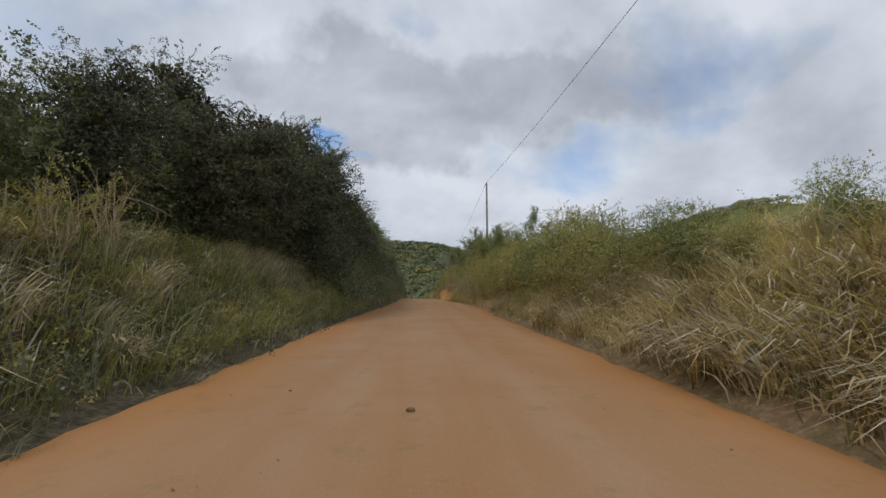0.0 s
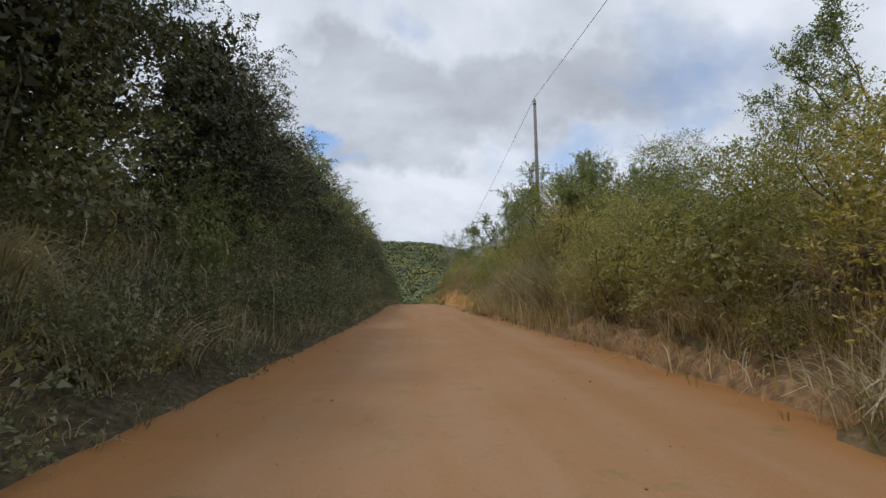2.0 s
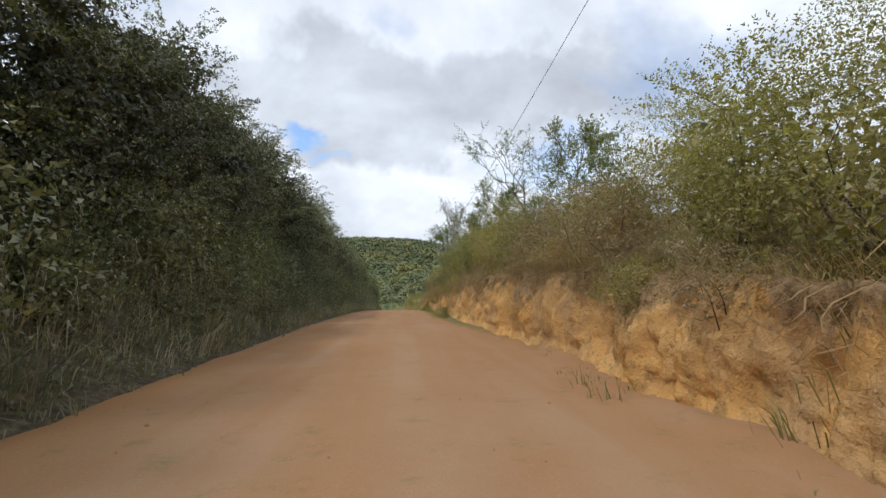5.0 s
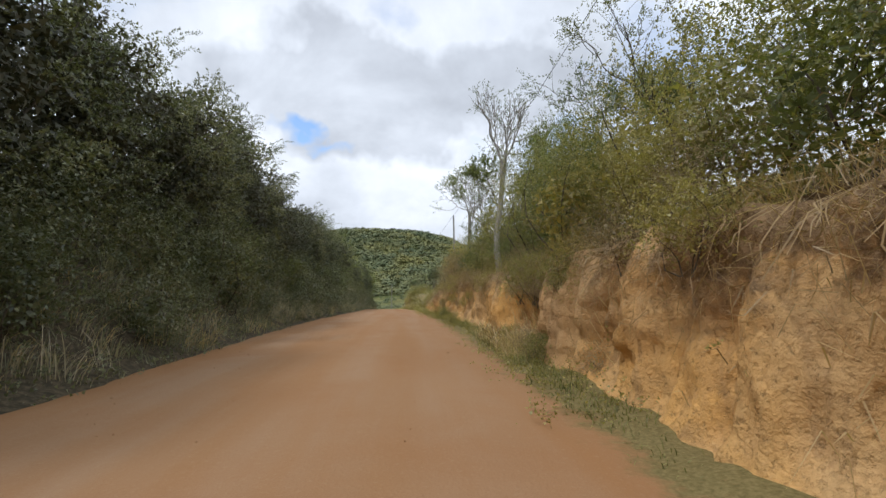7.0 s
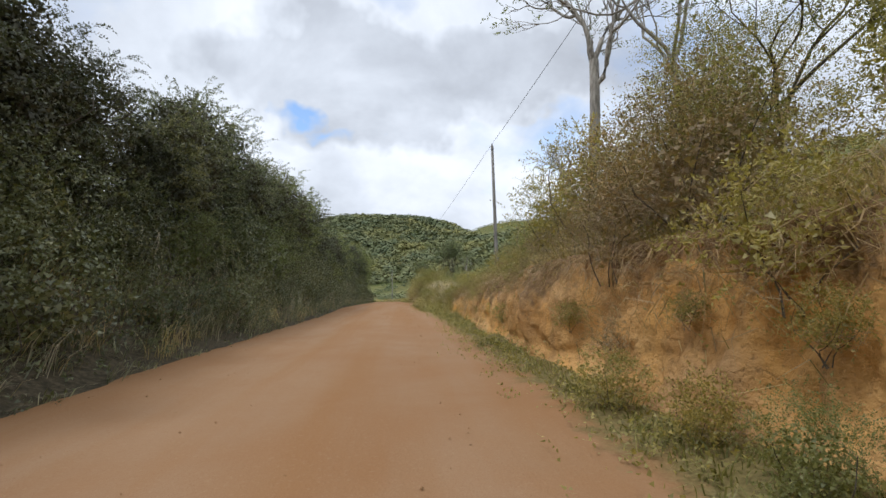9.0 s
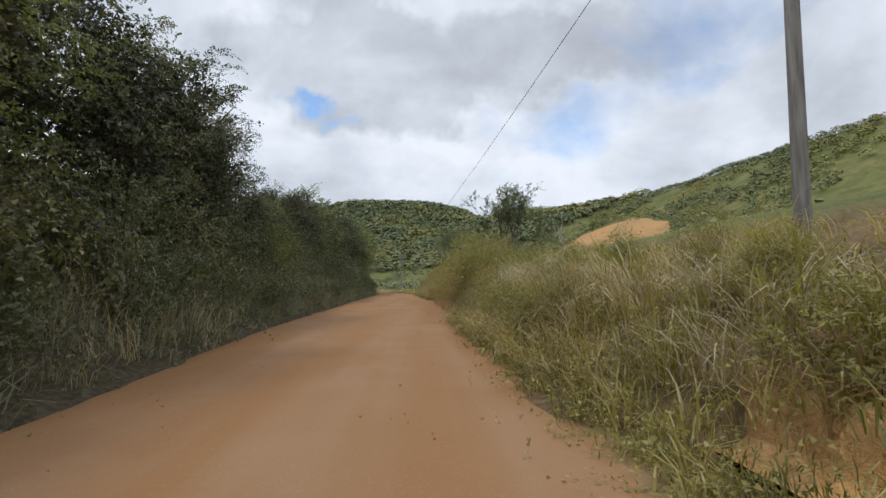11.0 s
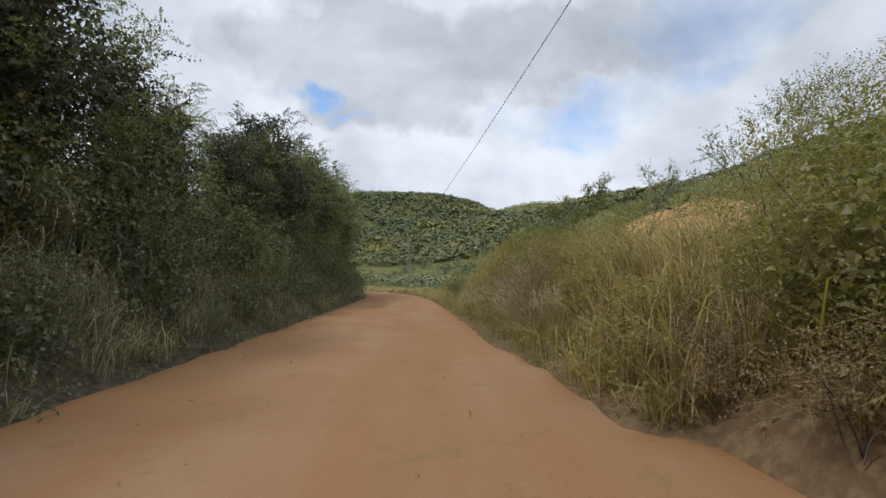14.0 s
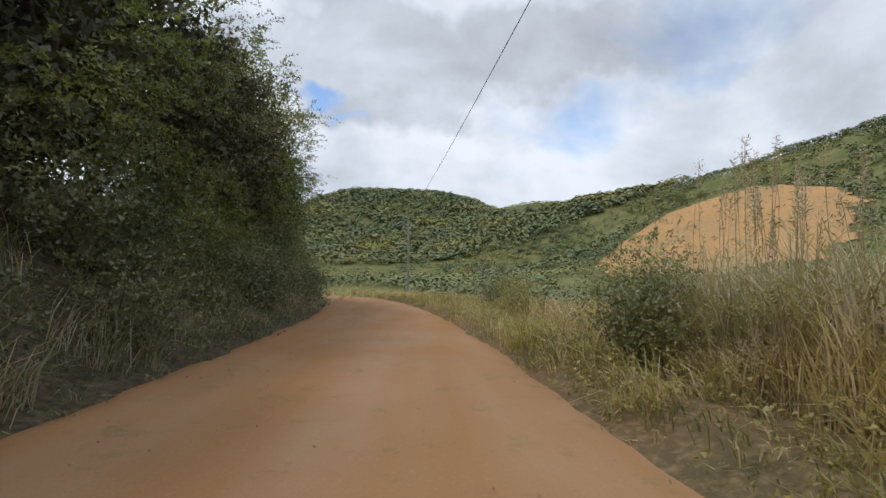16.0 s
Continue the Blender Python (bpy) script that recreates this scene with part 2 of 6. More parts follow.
def build_clay():
    m, n = material("cut_clay_bank")
    pos = n.add("ShaderNodeTexCoord").outputs["Object"]
    blot = n.noise(pos, 0.5, 4, 0.55, 0.3)
    wash = n.noise(n.mapping(pos, (1.0, 1.0, 0.45)), 0.9, 6, 0.62)
    grit = n.noise(pos, 30.0, 3, 0.6)
    crust = n.noise(pos, 3.6, 6, 0.6)
    chips = n.noise(n.mapping(pos, (1, 1, 0.8), (3, 1, 2)), 19.0, 5, 0.65)
    drip = n.noise(n.mapping(pos, (1.0, 1.0, 0.14)), 3.4, 6, 0.62, 0.5)
    c = n.mix(n.ramp(blot, [(0.40, 0.0), (0.60, 1.0)]), (0.74, 0.42, 0.14), (0.64, 0.41, 0.19))
    c = n.mix(n.ramp(n.noise(n.mapping(pos, (1, 1, 0.6), (2, 5, 0)), 0.22, 3, 0.5), [(0.50, 0.0), (0.62, 0.5)]), c, (0.42, 0.265, 0.145))
    c = n.mix(n.ramp(wash, [(0.50, 0.0), (0.66, 0.7)]), c, (0.42, 0.27, 0.145))
    c = n.mix(n.ramp(drip, [(0.54, 0.0), (0.68, 0.5)]), c, (0.30, 0.185, 0.095))
    c = n.mix(n.ramp(crust, [(0.54, 0.0), (0.72, 0.3)]), c, (0.34, 0.215, 0.105))
    c = n.mix(n.ramp(chips, [(0.58, 0.0), (0.70, 0.45)]), c, (0.12, 0.08, 0.05))
    c = n.mix(n.ramp(grit, [(0.58, 0.0), (0.75, 0.25)]), c, (0.66, 0.45, 0.25))
    at = n.add("ShaderNodeAttribute")
    at.attribute_name = "topsoil"
    fibre = n.noise(n.mapping(pos, (1, 1, 0.35)), 8.0, 6, 0.65)
    root = n.mix(n.ramp(fibre, [(0.36, 0.0), (0.62, 1.0)]), (0.12, 0.08, 0.048), (0.33, 0.225, 0.13))
    edge = n.math("ADD", at.outputs["Fac"], n.math("MULTIPLY", n.math("SUBTRACT", n.noise(pos, 3.5, 6, 0.65), 0.5), 0.9))
    c = n.mix(n.ramp(edge, [(0.0, 0.0), (0.22, 0.9)]), c, root)
    h = n.math("ADD", n.math("MULTIPLY", grit, 0.25), n.math("ADD", crust, n.math("MULTIPLY", n.ramp(chips, [(0.5, 0.0), (0.72, 1.0)]), -0.22)))
    finish(n, principled(n, c, 0.95, 0.1, h, 0.8, 0.08))
    return m


def build_soil():
    """The ground off the road: soil, litter and low green, grassier far away."""
    m, n = material("soil_and_litter")
    pos = n.add("ShaderNodeTexCoord").outputs["Object"]
    big = n.noise(pos, 0.035, 5, 0.6, 0.3)
    mid = n.noise(pos, 0.5, 5, 0.6)
    fine = n.noise(pos, 9.0, 5, 0.65)
    c = n.mix(n.ramp(mid, [(0.36, 0.0), (0.64, 1.0)]), (0.185, 0.115, 0.062), (0.12, 0.098, 0.05))
    c = n.mix(n.ramp(fine, [(0.45, 0.0), (0.7, 0.7)]), c, (0.33, 0.225, 0.125))
    sep = n.add("ShaderNodeSeparateXYZ")
    n.link(pos, sep.inputs[0])
    litter = n.mix(n.ramp(fine, [(0.40, 0.0), (0.66, 1.0)]), (0.055, 0.047, 0.03), (0.15, 0.12, 0.075))
    c = n.mix(n.math("MULTIPLY", n.math("ADD", sep.outputs[0], 1.0), -0.6, clamp=True), c, litter)
    away = n.math("MAXIMUM", n.math("MULTIPLY", n.math("SUBTRACT", n.math("ABSOLUTE", sep.outputs[0]), 3.0), 0.07), n.math("MULTIPLY", n.math("SUBTRACT", sep.outputs[1], 186.0), 0.03))
    away = n.math("MULTIPLY", away, 1.0, clamp=True)
    meadow = n.mix(n.ramp(big, [(0.38, 0.0), (0.62, 1.0)]), (0.105, 0.13, 0.04), (0.20, 0.19, 0.075))
    meadow = n.mix(n.ramp(n.noise(pos, 0.16, 5, 0.65), [(0.45, 0.0), (0.62, 0.75)]), meadow, (0.075, 0.095, 0.035))
    meadow = n.mix(n.ramp(fine, [(0.45, 0.0), (0.75, 0.5)]), meadow, (0.30, 0.25, 0.11))
    c = n.mix(n.ramp(away, [(0.35, 0.0), (0.8, 1.0)]), c, meadow)
    h = n.math("ADD", n.math("MULTIPLY", fine, 0.6), mid)
    finish(n, principled(n, c, 0.95, 0.1, h, 0.7, 0.08))
    return m


def build_scar():
    m, n = material("bare_hillside_earth")
    pos = n.add("ShaderNodeTexCoord").outputs["Object"]
    a = n.noise(pos, 0.12, 5, 0.6, 0.4)
    b = n.noise(pos, 1.6, 5, 0.6)
    c = n.mix(n.ramp(a, [(0.35, 0.0), (0.65, 1.0)]), (0.50, 0.285, 0.125), (0.40, 0.255, 0.12))
    c = n.mix(n.ramp(b, [(0.5, 0.0), (0.72, 0.6)]), c, (0.24, 0.19, 0.075))
    finish(n, principled(n, c, 0.95, 0.1, b, 0.6, 0.2))
    return m


def build_wood_pole():
    m, n = material("weathered_concrete_pole")
    pos = n.add("ShaderNodeTexCoord").outputs["Object"]
    a = n.noise(n.mapping(pos, (8, 8, 0.7)), 1.5, 5, 0.6)
    c = n.mix(n.ramp(a, [(0.35, 0.0), (0.65, 1.0)]), (0.15, 0.14, 0.13), (0.30, 0.29, 0.27))
    finish(n, principled(n, c, 0.85, 0.2, a, 0.3, 0.01))
    return m


def plain_metal(name, c, rough):
    m, n = material(name)
    pos = n.add("ShaderNodeTexCoord").outputs["Object"]
    a = n.noise(pos, 12.0, 3, 0.5)
    finish(n, principled(n, n.mix(a, c, tuple(v * 1.5 for v in c)), rough, 0.4, metal=0.6))
    return m


def build_mat():
    """Topsoil held together by roots and litter."""
    m, n = material("root_matted_topsoil")
    pos = n.add("ShaderNodeTexCoord").outputs["Object"]
    a = n.noise(n.mapping(pos, (1, 1, 0.4)), 7.0, 6, 0.65)
    b = n.noise(pos, 1.3, 4, 0.6)
    c = n.mix(n.ramp(a, [(0.38, 0.0), (0.62, 1.0)]), (0.11, 0.07, 0.042), (0.29, 0.185, 0.105))
    c = n.mix(n.ramp(b, [(0.45, 0.0), (0.68, 0.6)]), c, (0.30, 0.19, 0.10))
    finish(n, principled(n, c, 0.95, 0.1, a, 0.9, 0.06))
    return m


def build_edge():
    """Brown road-cut earth with orange breaks and dry crumbs."""
    m, n = material("brown_edge_earth")
    pos = n.add("ShaderNodeTexCoord").outputs["Object"]
    a = n.noise(n.mapping(pos, (1, 1, 0.5)), 6.0, 6, 0.65)
    b = n.noise(pos, 0.9, 4, 0.6)
    c = n.mix(n.ramp(a, [(0.36, 0.0), (0.64, 1.0)]), (0.17, 0.105, 0.06), (0.40, 0.255, 0.135))
    c = n.mix(n.ramp(b, [(0.50, 0.0), (0.66, 0.75)]), c, (0.45, 0.24, 0.10))
    finish(n, principled(n, c, 0.95, 0.1, a, 0.9, 0.06))
    return m


EDGE = build_edge()
ROOT_MAT = build_mat()
DIRT, CLAY, SOIL, SCAR, POLE = build_dirt(), build_clay(), build_soil(), build_scar(), build_wood_pole()
WIRE = plain_metal("dull_wire", (0.09, 0.09, 0.095), 0.6)
CERAMIC = plain_metal("grey_insulator", (0.2, 0.2, 0.21), 0.4)

# ---------------------------------------------------------------- plan of the road
ROAD_Z = ((-400, -6), (-60, -1.2), (-30, -0.6), (0, 0), (10.4, 0.21), (20.9, 0.44), (31.4, 0.62), (45, 0.8), (57.7, 0.91), (73.5, 0.95), (84, 0.87), (94.7, 0.75), (100, 0.66),
          (113, 0.3), (126.3, -0.14), (136.8, -0.62), (147.3, -1.17), (157.7, -1.7), (168, -2.24), (180, -2.9), (195, -3.7), (210, -4.6), (260, -8))
ROAD_L = ((-60, -3.1), (0, -3.1), (10, -3.0), (20, -2.7), (32, -2.3), (42, -2.05), (52, -2.2), (62, -2.65), (72, -2.8), (90, -2.95), (107, -2.62), (117, -2.35), (130, -3.05), (142, -3.1),
          (152, -3.5), (162, -3.5), (174, -3.8), (182, -4.0), (190, -4.7), (198, -6.2), (206, -8.8), (214, -12.6), (222, -18))
ROAD_R = ((-60, 3.5), (0, 3.5), (10, 3.7), (22, 3.8), (33, 3.9), (42, 3.4), (52, 3.3), (62, 3.4), (72, 3.05), (90, 3.0), (107, 2.8), (118, 2.4), (130, 2.1), (140, 1.95),
          (150, 2.1), (160, 1.8), (174, 1.4), (182, 0.95), (190, 0.0), (198, -1.4), (206, -3.6), (214, -7.0), (222, -12))


def along(table):
    ys, vs = np.array(table).T
    fine = np.linspace(ys[0], ys[-1], 4000)
    v = np.interp(fine, ys, vs)
    step = fine[1] - fine[0]
    k = max(3, int(5.0 / step))
    pad = np.concatenate([np.full(k, v[0]), v, np.full(k, v[-1])])
    v = np.convolve(pad, np.ones(2 * k + 1) / (2 * k + 1), "valid")
    return lambda y: np.interp(y, fine, v)


road_z, road_l, road_r = along(ROAD_Z), along(ROAD_L), along(ROAD_R)


def smooth(a):
    a = np.clip(a, 0, 1)
    return a * a * (3 - 2 * a)


def wobble(x, y, scale, seed=0.0):
    """Cheap smooth noise of numpy arrays, about -1 to 1."""
    x, y = np.asarray(x) * scale, np.asarray(y) * scale
    s = 0
    for i, (a, b, w) in enumerate(((1.0, 0.7, 0.5), (-0.8, 1.3, 0.4), (1.9, -1.1, 0.3), (2.7, 2.3, 0.22), (-4.1, 3.3, 0.14), (5.3, 6.1, 0.1))):
        s = s + w * np.sin(a * x + b * y + seed * (1.7 + i) + i * 2.1 + 0.8 * np.sin(0.6 * b * x - 0.9 * a * y + seed + i))
    return s


CUT_H = ((40, 0.0), (50, 0.9), (58, 1.5), (64, 1.9), (75, 2.0), (90, 2.0), (97, 1.8), (106, 1.6), (112, 1.2), (118, 0.7), (124, 0.0))
cut_h = along(CUT_H)


def cut_base(y):
    return 4.45 + 0.25 * np.sin(y * 0.23) - 0.55 * smooth((np.asarray(y) - 96) / 22)


def is_cut(y):
    return smooth((y - 44) / 10) * (1 - smooth((y - 112) / 12))


def mound(x, y, height, cx, cy, wx, wy, flat=2):
    return height * np.exp(-np.abs((x - cx) / wx) ** flat - ((y - cy) / wy) ** 2)


def far_land(x, y):
    """The valley and the hills beyond."""
    z = -4.0 - 14.0 * smooth((y - 200) / 260) + 26.0 * smooth((y - 480) / 420)
    big = mound(x, y, 98.6, -31.7, 947, 196.9, 235.9, 4) * (1 + 0.04 * wobble(x, y, 0.011, 1.0) + 0.02 * wobble(x, y, 0.035, 2.0))
    back = mound(x, y, 246, 562, 2150, 493, 500) * (1 + 0.03 * wobble(x, y, 0.008, 3.0)) + mound(x, y, 150, -900, 1500, 420, 600)
    ridge = mound(x, y, 99.7, 289, 409, 123.3, 254.6) * (1 + 0.04 * wobble(x, y, 0.03, 4.0)) + mound(x, y, 44.9, 183, 641, 117.2, 127.7)
    knoll = mound(x, y, 20.5, 82.8, 285.7, 30.9, 57.7)
    return z + big + back + ridge + knoll


def land(x, y):
    """Height of the ground (arrays)."""
    x, y = np.asarray(x, float), np.asarray(y, float)
    yc = np.clip(y, -400, 222)
    z0, xl, xr = road_z(yc), road_l(yc), road_r(yc)
    dl, dr = xl - x, x - xr
    base = z0 - 0.05
    # bank beside the left edge
    left = 0.12 * smooth(dl / 0.6) + 2.2 * smooth((dl - 0.2) / 3.4) + (0.10 + 0.42 * smooth((y - 12) / 18) * (1 - smooth((y - 180) / 18))) * np.clip(dl - 3.2, 0, 9)
    # grassy bank, cut clay face, and low bank beside the right edge
    early = 0.25 * smooth(dr / 0.5) + 2.3 * smooth((dr - 0.3) / 3.4) + 0.20 * np.maximum(0, dr - 3.0)
    late = 0.15 * smooth(dr / 0.4) + 1.25 * smooth((dr - 0.5) / 1.8) + 0.22 * np.maximum(0, dr - 2.2)
    off = x - cut_base(y)
    cut = 0.10 * smooth(dr / 1.0) + cut_h(y) * smooth((off + 0.05) / 0.45) + 0.34 * np.clip(off - 0.45, 0, 9) + 0.2 * np.maximum(0, off - 10)
    c = is_cut(y)
    side = np.where(y < 84, early, late) * (1 - c) + cut * c
    tail = 1 - smooth((y - 162) / 8)
    side = side * tail + (1 - tail) * (0.28 * smooth(dr / 0.8) - 0.035 * np.maximum(dr, 0))
    z = base + np.where(dl > 0, left, 0) + np.where(dr > 0, side, 0)
    rough_ = np.maximum(np.maximum(dl, dr), 0)
    z = z + 0.10 * smooth(rough_ / 2.0) * wobble(x, y, 1.3, 5.0) + 0.03 * smooth((np.maximum(dl, dr) + 0.5) / 0.4) * wobble(x, y, 3.3, 1.0)
    # over to the wide country
    w = np.maximum(smooth((np.maximum(dl, dr) - 16) / 50), smooth((y - 205) / 60))
    return z * (1 - w) + far_land(x, y) * w


# ---------------------------------------------------------------- mesh helpers


def mesh_object(name, verts, faces, mat, parent=None, label="", smoothed=False):
    """verts (n, 3) and faces: an int array (m, 3 or 4) or a list of such arrays."""
    me = bpy.data.meshes.new(name)
    verts = np.asarray(verts, np.float32)
    arrays = faces if isinstance(faces, list) else [faces]
    arrays = [np.asarray(a, np.int32) for a in arrays if len(a)]
    loops = np.concatenate([a.ravel() for a in arrays])
    sizes = np.concatenate([np.full(len(a), a.shape[1], np.int32) for a in arrays])
    starts = np.concatenate([[0], np.cumsum(sizes)[:-1]]).astype(np.int32)
    me.vertices.add(len(verts))
    me.vertices.foreach_set("co", verts.ravel())
    me.loops.add(len(loops))
    me.loops.foreach_set("vertex_index", loops)
    me.polygons.add(len(sizes))
    me.polygons.foreach_set("loop_start", starts)
    me.polygons.foreach_set("loop_total", sizes)
    me.polygons.foreach_set("use_smooth", np.full(len(sizes), smoothed))
    me.materials.append(mat)
    me.update(calc_edges=True)
    me.validate()
    ob = new(name, me)
    if parent is not None:
        ob.parent = parent
    if label:
        tagged(ob, label)
    return ob


def field(ob, name, values):
    """A number for each vertex, for the material to blend by."""
    a = ob.data.attributes.new(name, "FLOAT", "POINT")
    a.data.foreach_set("value", np.asarray(values, np.float32).ravel())


def grid_faces(rows, cols):
    a = np.arange(rows * cols).reshape(rows, cols)
    return np.stack([a[:-1, :-1], a[:-1, 1:], a[1:, 1:], a[1:, :-1]], -1).reshape(-1, 4)


def unit(v):
    return v / (np.linalg.norm(v, axis=-1, keepdims=True) + 1e-9)


def tube(points, radii, sides=6):
    """A bent tapered tube; its verts and faces."""
    p = np.asarray(points, float)
    r = np.asarray(radii, float)
    t = unit(np.gradient(p, axis=0))
    ref = np.where(np.abs(t[:, 2:3]) > 0.9, (1.0, 0, 0), (0, 0, 1.0))
    a = unit(np.cross(t, ref))
    b = np.cross(t, a)
    ang = np.linspace(0, 2 * np.pi, sides, endpoint=False)
    ring = a[:, None] * np.cos(ang)[None, :, None] + b[:, None] * np.sin(ang)[None, :, None]
    v = (p[:, None] + ring * r[:, None, None]).reshape(-1, 3)
    i = np.arange(len(p) * sides).reshape(len(p), sides)
    j = np.roll(i, -1, axis=1)
    f = np.stack([i[:-1], j[:-1], j[1:], i[1:]], -1).reshape(-1, 4)
    return v, f


class Pile:
    """Gathers verts and quads or triangles for one mesh."""

    def __init__(self):
        self.v, self.q, self.t, self.n = [], [], [], 0

    def add(self, v, f):
        f = np.asarray(f)
        (self.q if f.shape[1] == 4 else self.t).append(f + self.n)
        self.v.append(v)
        self.n += len(v)

    def build(self, name, mat, parent=None, label="", smoothed=False):
        faces = [np.concatenate(a) for a in (self.q, self.t) if a]
        return mesh_object(name, np.concatenate(self.v), faces, mat, parent, label, smoothed)


def leaves(pos, way, side, length, width, simple=False):
    """One diamond leaf a row, folded along its rib; simple: a plain pointed one."""
    if simple:
        side = unit(side) * width[:, None] * 0.53
        mid = pos + way * length[:, None] * 0.25
        v = np.stack([mid + side, pos + way * length[:, None], mid - side], 1).reshape(-1, 3)
        return v, np.arange(len(v)).reshape(-1, 3)
    nrm = unit(np.cross(way, side))
    side = np.cross(nrm, way)
    length, width = length[:, None], width[:, None]
    mid = pos + way * length * 0.42
    lift = nrm * width * 0.22
    v = np.stack([pos, mid + side * width * 0.5 + lift, pos + way * length - nrm * length * 0.12, mid - side * width * 0.5 + lift], 1).reshape(-1, 3)
    return v, np.arange(len(v)).reshape(-1, 4)


def sprigs(rng, origin, out, count, leaf_len, leaf_wid, twig_len, spread=0.7, lift=0.25, droop=0.25, simple=False):
    """Leaves set along short twigs that start at origin and grow outwards."""
    n = len(origin)
    d = unit(out + spread * rng.normal(size=(n, 3)) + (0, 0, lift))
    ln = twig_len * rng.uniform(0.5, 1.2, n)
    s = np.linspace(0.12, 1.0, count)
    p = origin[:, None] + d[:, None] * (ln[:, None] * s)[..., None]
    p[..., 2] -= droop * ln[:, None] * s ** 2
    ref = unit(rng.normal(size=(n, 3)))
    across = unit(np.cross(d, ref))
    sign = np.where(np.arange(count) % 2, 1.0, -1.0)
    w = unit(d[:, None] * 0.55 + across[:, None] * sign[None, :, None] * 0.8 + 0.35 * rng.normal(size=(n, count, 3)))
    sd = unit(np.cross(w, unit(np.array((0, 0, 1.0)) + 0.8 * rng.normal(size=(n, count, 3)))))
    k = n * count
    L = leaf_len * rng.uniform(0.6, 1.25, k)
    return leaves(p.reshape(k, 3), w.reshape(k, 3), sd.reshape(k, 3), L, leaf_wid / leaf_len * L, simple)


def body_radius(d, seed, rough_):
    """How far a lumpy body reaches in each direction (1 on average)."""
    out = np.empty(len(d))
    for i, p in enumerate(d):
        q = Vector(p) * 1.5 + Vector((seed * 3.7, seed, 0.0))
        out[i] = 1.0 + rough_ * (noise.noise(q) * 0.9 + noise.noise(q * 2.3) * 0.5 + noise.noise(q * 5.1) * 0.28)
    return out[:, None]


def inner_leaves(rng, centre, radii, count, size):
    """Larger leaves deep inside a bush or crown, facing all ways."""
    d = unit(rng.normal(size=(count, 3)))
    o = np.array(centre) + d * rng.uniform(0.1, 1.0, (count, 1)) ** 0.45 * np.array(radii)
    w = unit(rng.normal(size=(count, 3)))
    sd = unit(np.cross(w, d + 0.5 * rng.normal(size=(count, 3))))
    L = size * rng.uniform(0.6, 1.3, count)
    return leaves(o, w, sd, L * 1.3, L * 0.74, True)


def coat(rng, seed, centre, radii, twigs, count, leaf_len, twig_len, rough_=0.42, simple=False, lift=0.25):
    """Leafy twigs all over such a body, some shooting out beyond it."""
    d = unit(rng.normal(size=(twigs, 3)))
    d[:, 2] = np.where(d[:, 2] < -0.5, -d[:, 2], d[:, 2])
    reach = rng.uniform(0.62, 1.10, (twigs, 1)) * np.where(rng.random((twigs, 1)) < 0.14, 1.18, 1.0)
    o = np.array(centre) + d * body_radius(d, seed, rough_) * reach * np.array(radii)
    return sprigs(rng, o, d, count, leaf_len, leaf_len * 0.55, twig_len, lift=lift, simple=simple)


def twig_mass(rng, clumps, each):
    """Thin bare twigs poking through the leaves."""
    pile = Pile()
    for x, y, z, rx, rz in clumps:
        d = unit(rng.normal(size=(each, 3)) + (0, 0, 0.5))
        a = np.array((x * 0.6, y * 0.6, z * 0.8)) + 0.2 * rx * rng.normal(size=(each, 3))
        b = np.array((x, y, z)) + d * (rx, rx, rz) * rng.uniform(0.9, 1.5, (each, 1))
        w = unit(np.cross(d, rng.normal(size=(each, 3)))) * rng.uniform(0.0015, 0.004, (each, 1))
        m = (a + b) / 2 + 0.12 * rx * rng.normal(size=(each, 3))
        v = np.stack([a - w, a + w, m + w * 0.8, m - w * 0.8, b], 1).reshape(-1, 3)
        i = np.arange(each)[:, None] * 5
        pile.add(v, i + (0, 1, 2, 3))
        pile.t.append(i + (3, 2, 4) + pile.n - len(v))
    return pile


def crown(rng, clumps, twigs, count, leaf_len, leaf_wid, twig_len, fill=40, fill_size=0.22, inner=0.62, **kw):
    """Foliage of many clumps (x, y, z, rx, rz), with an inner fill of larger, shaded leaves."""
    pile = Pile()
    for x, y, z, rx, rz in clumps:
        d = unit(rng.normal(size=(twigs, 3)))
        d[:, 2] = np.where(d[:, 2] < -0.35, -d[:, 2], d[:, 2])
        r = rng.uniform(inner, 1.0, (twigs, 1)) ** 0.7
        o = np.array((x, y, z)) + d * r * (rx, rx, rz)
        o += 0.12 * rx * wobble(o[:, :1] * 3, o[:, 2:] * 3 + o[:, 1:2] * 2, 1.0, x)
        pile.add(*sprigs(rng, o, d, count, leaf_len, leaf_wid, twig_len, **kw))
        d = unit(rng.normal(size=(fill, 3)))
        o = np.array((x, y, z)) + d * rng.uniform(0.2, 0.72, (fill, 1)) * (rx, rx, rz)
        w = unit(rng.normal(size=(fill, 3)))
        sd = unit(np.cross(w, d + 0.3 * rng.normal(size=(fill, 3))))
        pile.add(*leaves(o, w, sd, np.full(fill, fill_size * 2.2), np.full(fill, fill_size * 1.4)))
    return pile


def limb(rng, a, b, r0, r1, bend=0.12, steps=6):
    a, b = np.array(a, float), np.array(b, float)
    s = np.linspace(0, 1, steps)[:, None]
    ln = np.linalg.norm(b - a)
    off = rng.normal(size=3) * bend * ln
    off2 = rng.normal(size=3) * bend * ln * 0.5
    p = a + (b - a) * s + off * np.sin(np.pi * s) + off2 * np.sin(2 * np.pi * s)
    return p, np.linspace(r0, r1, steps)


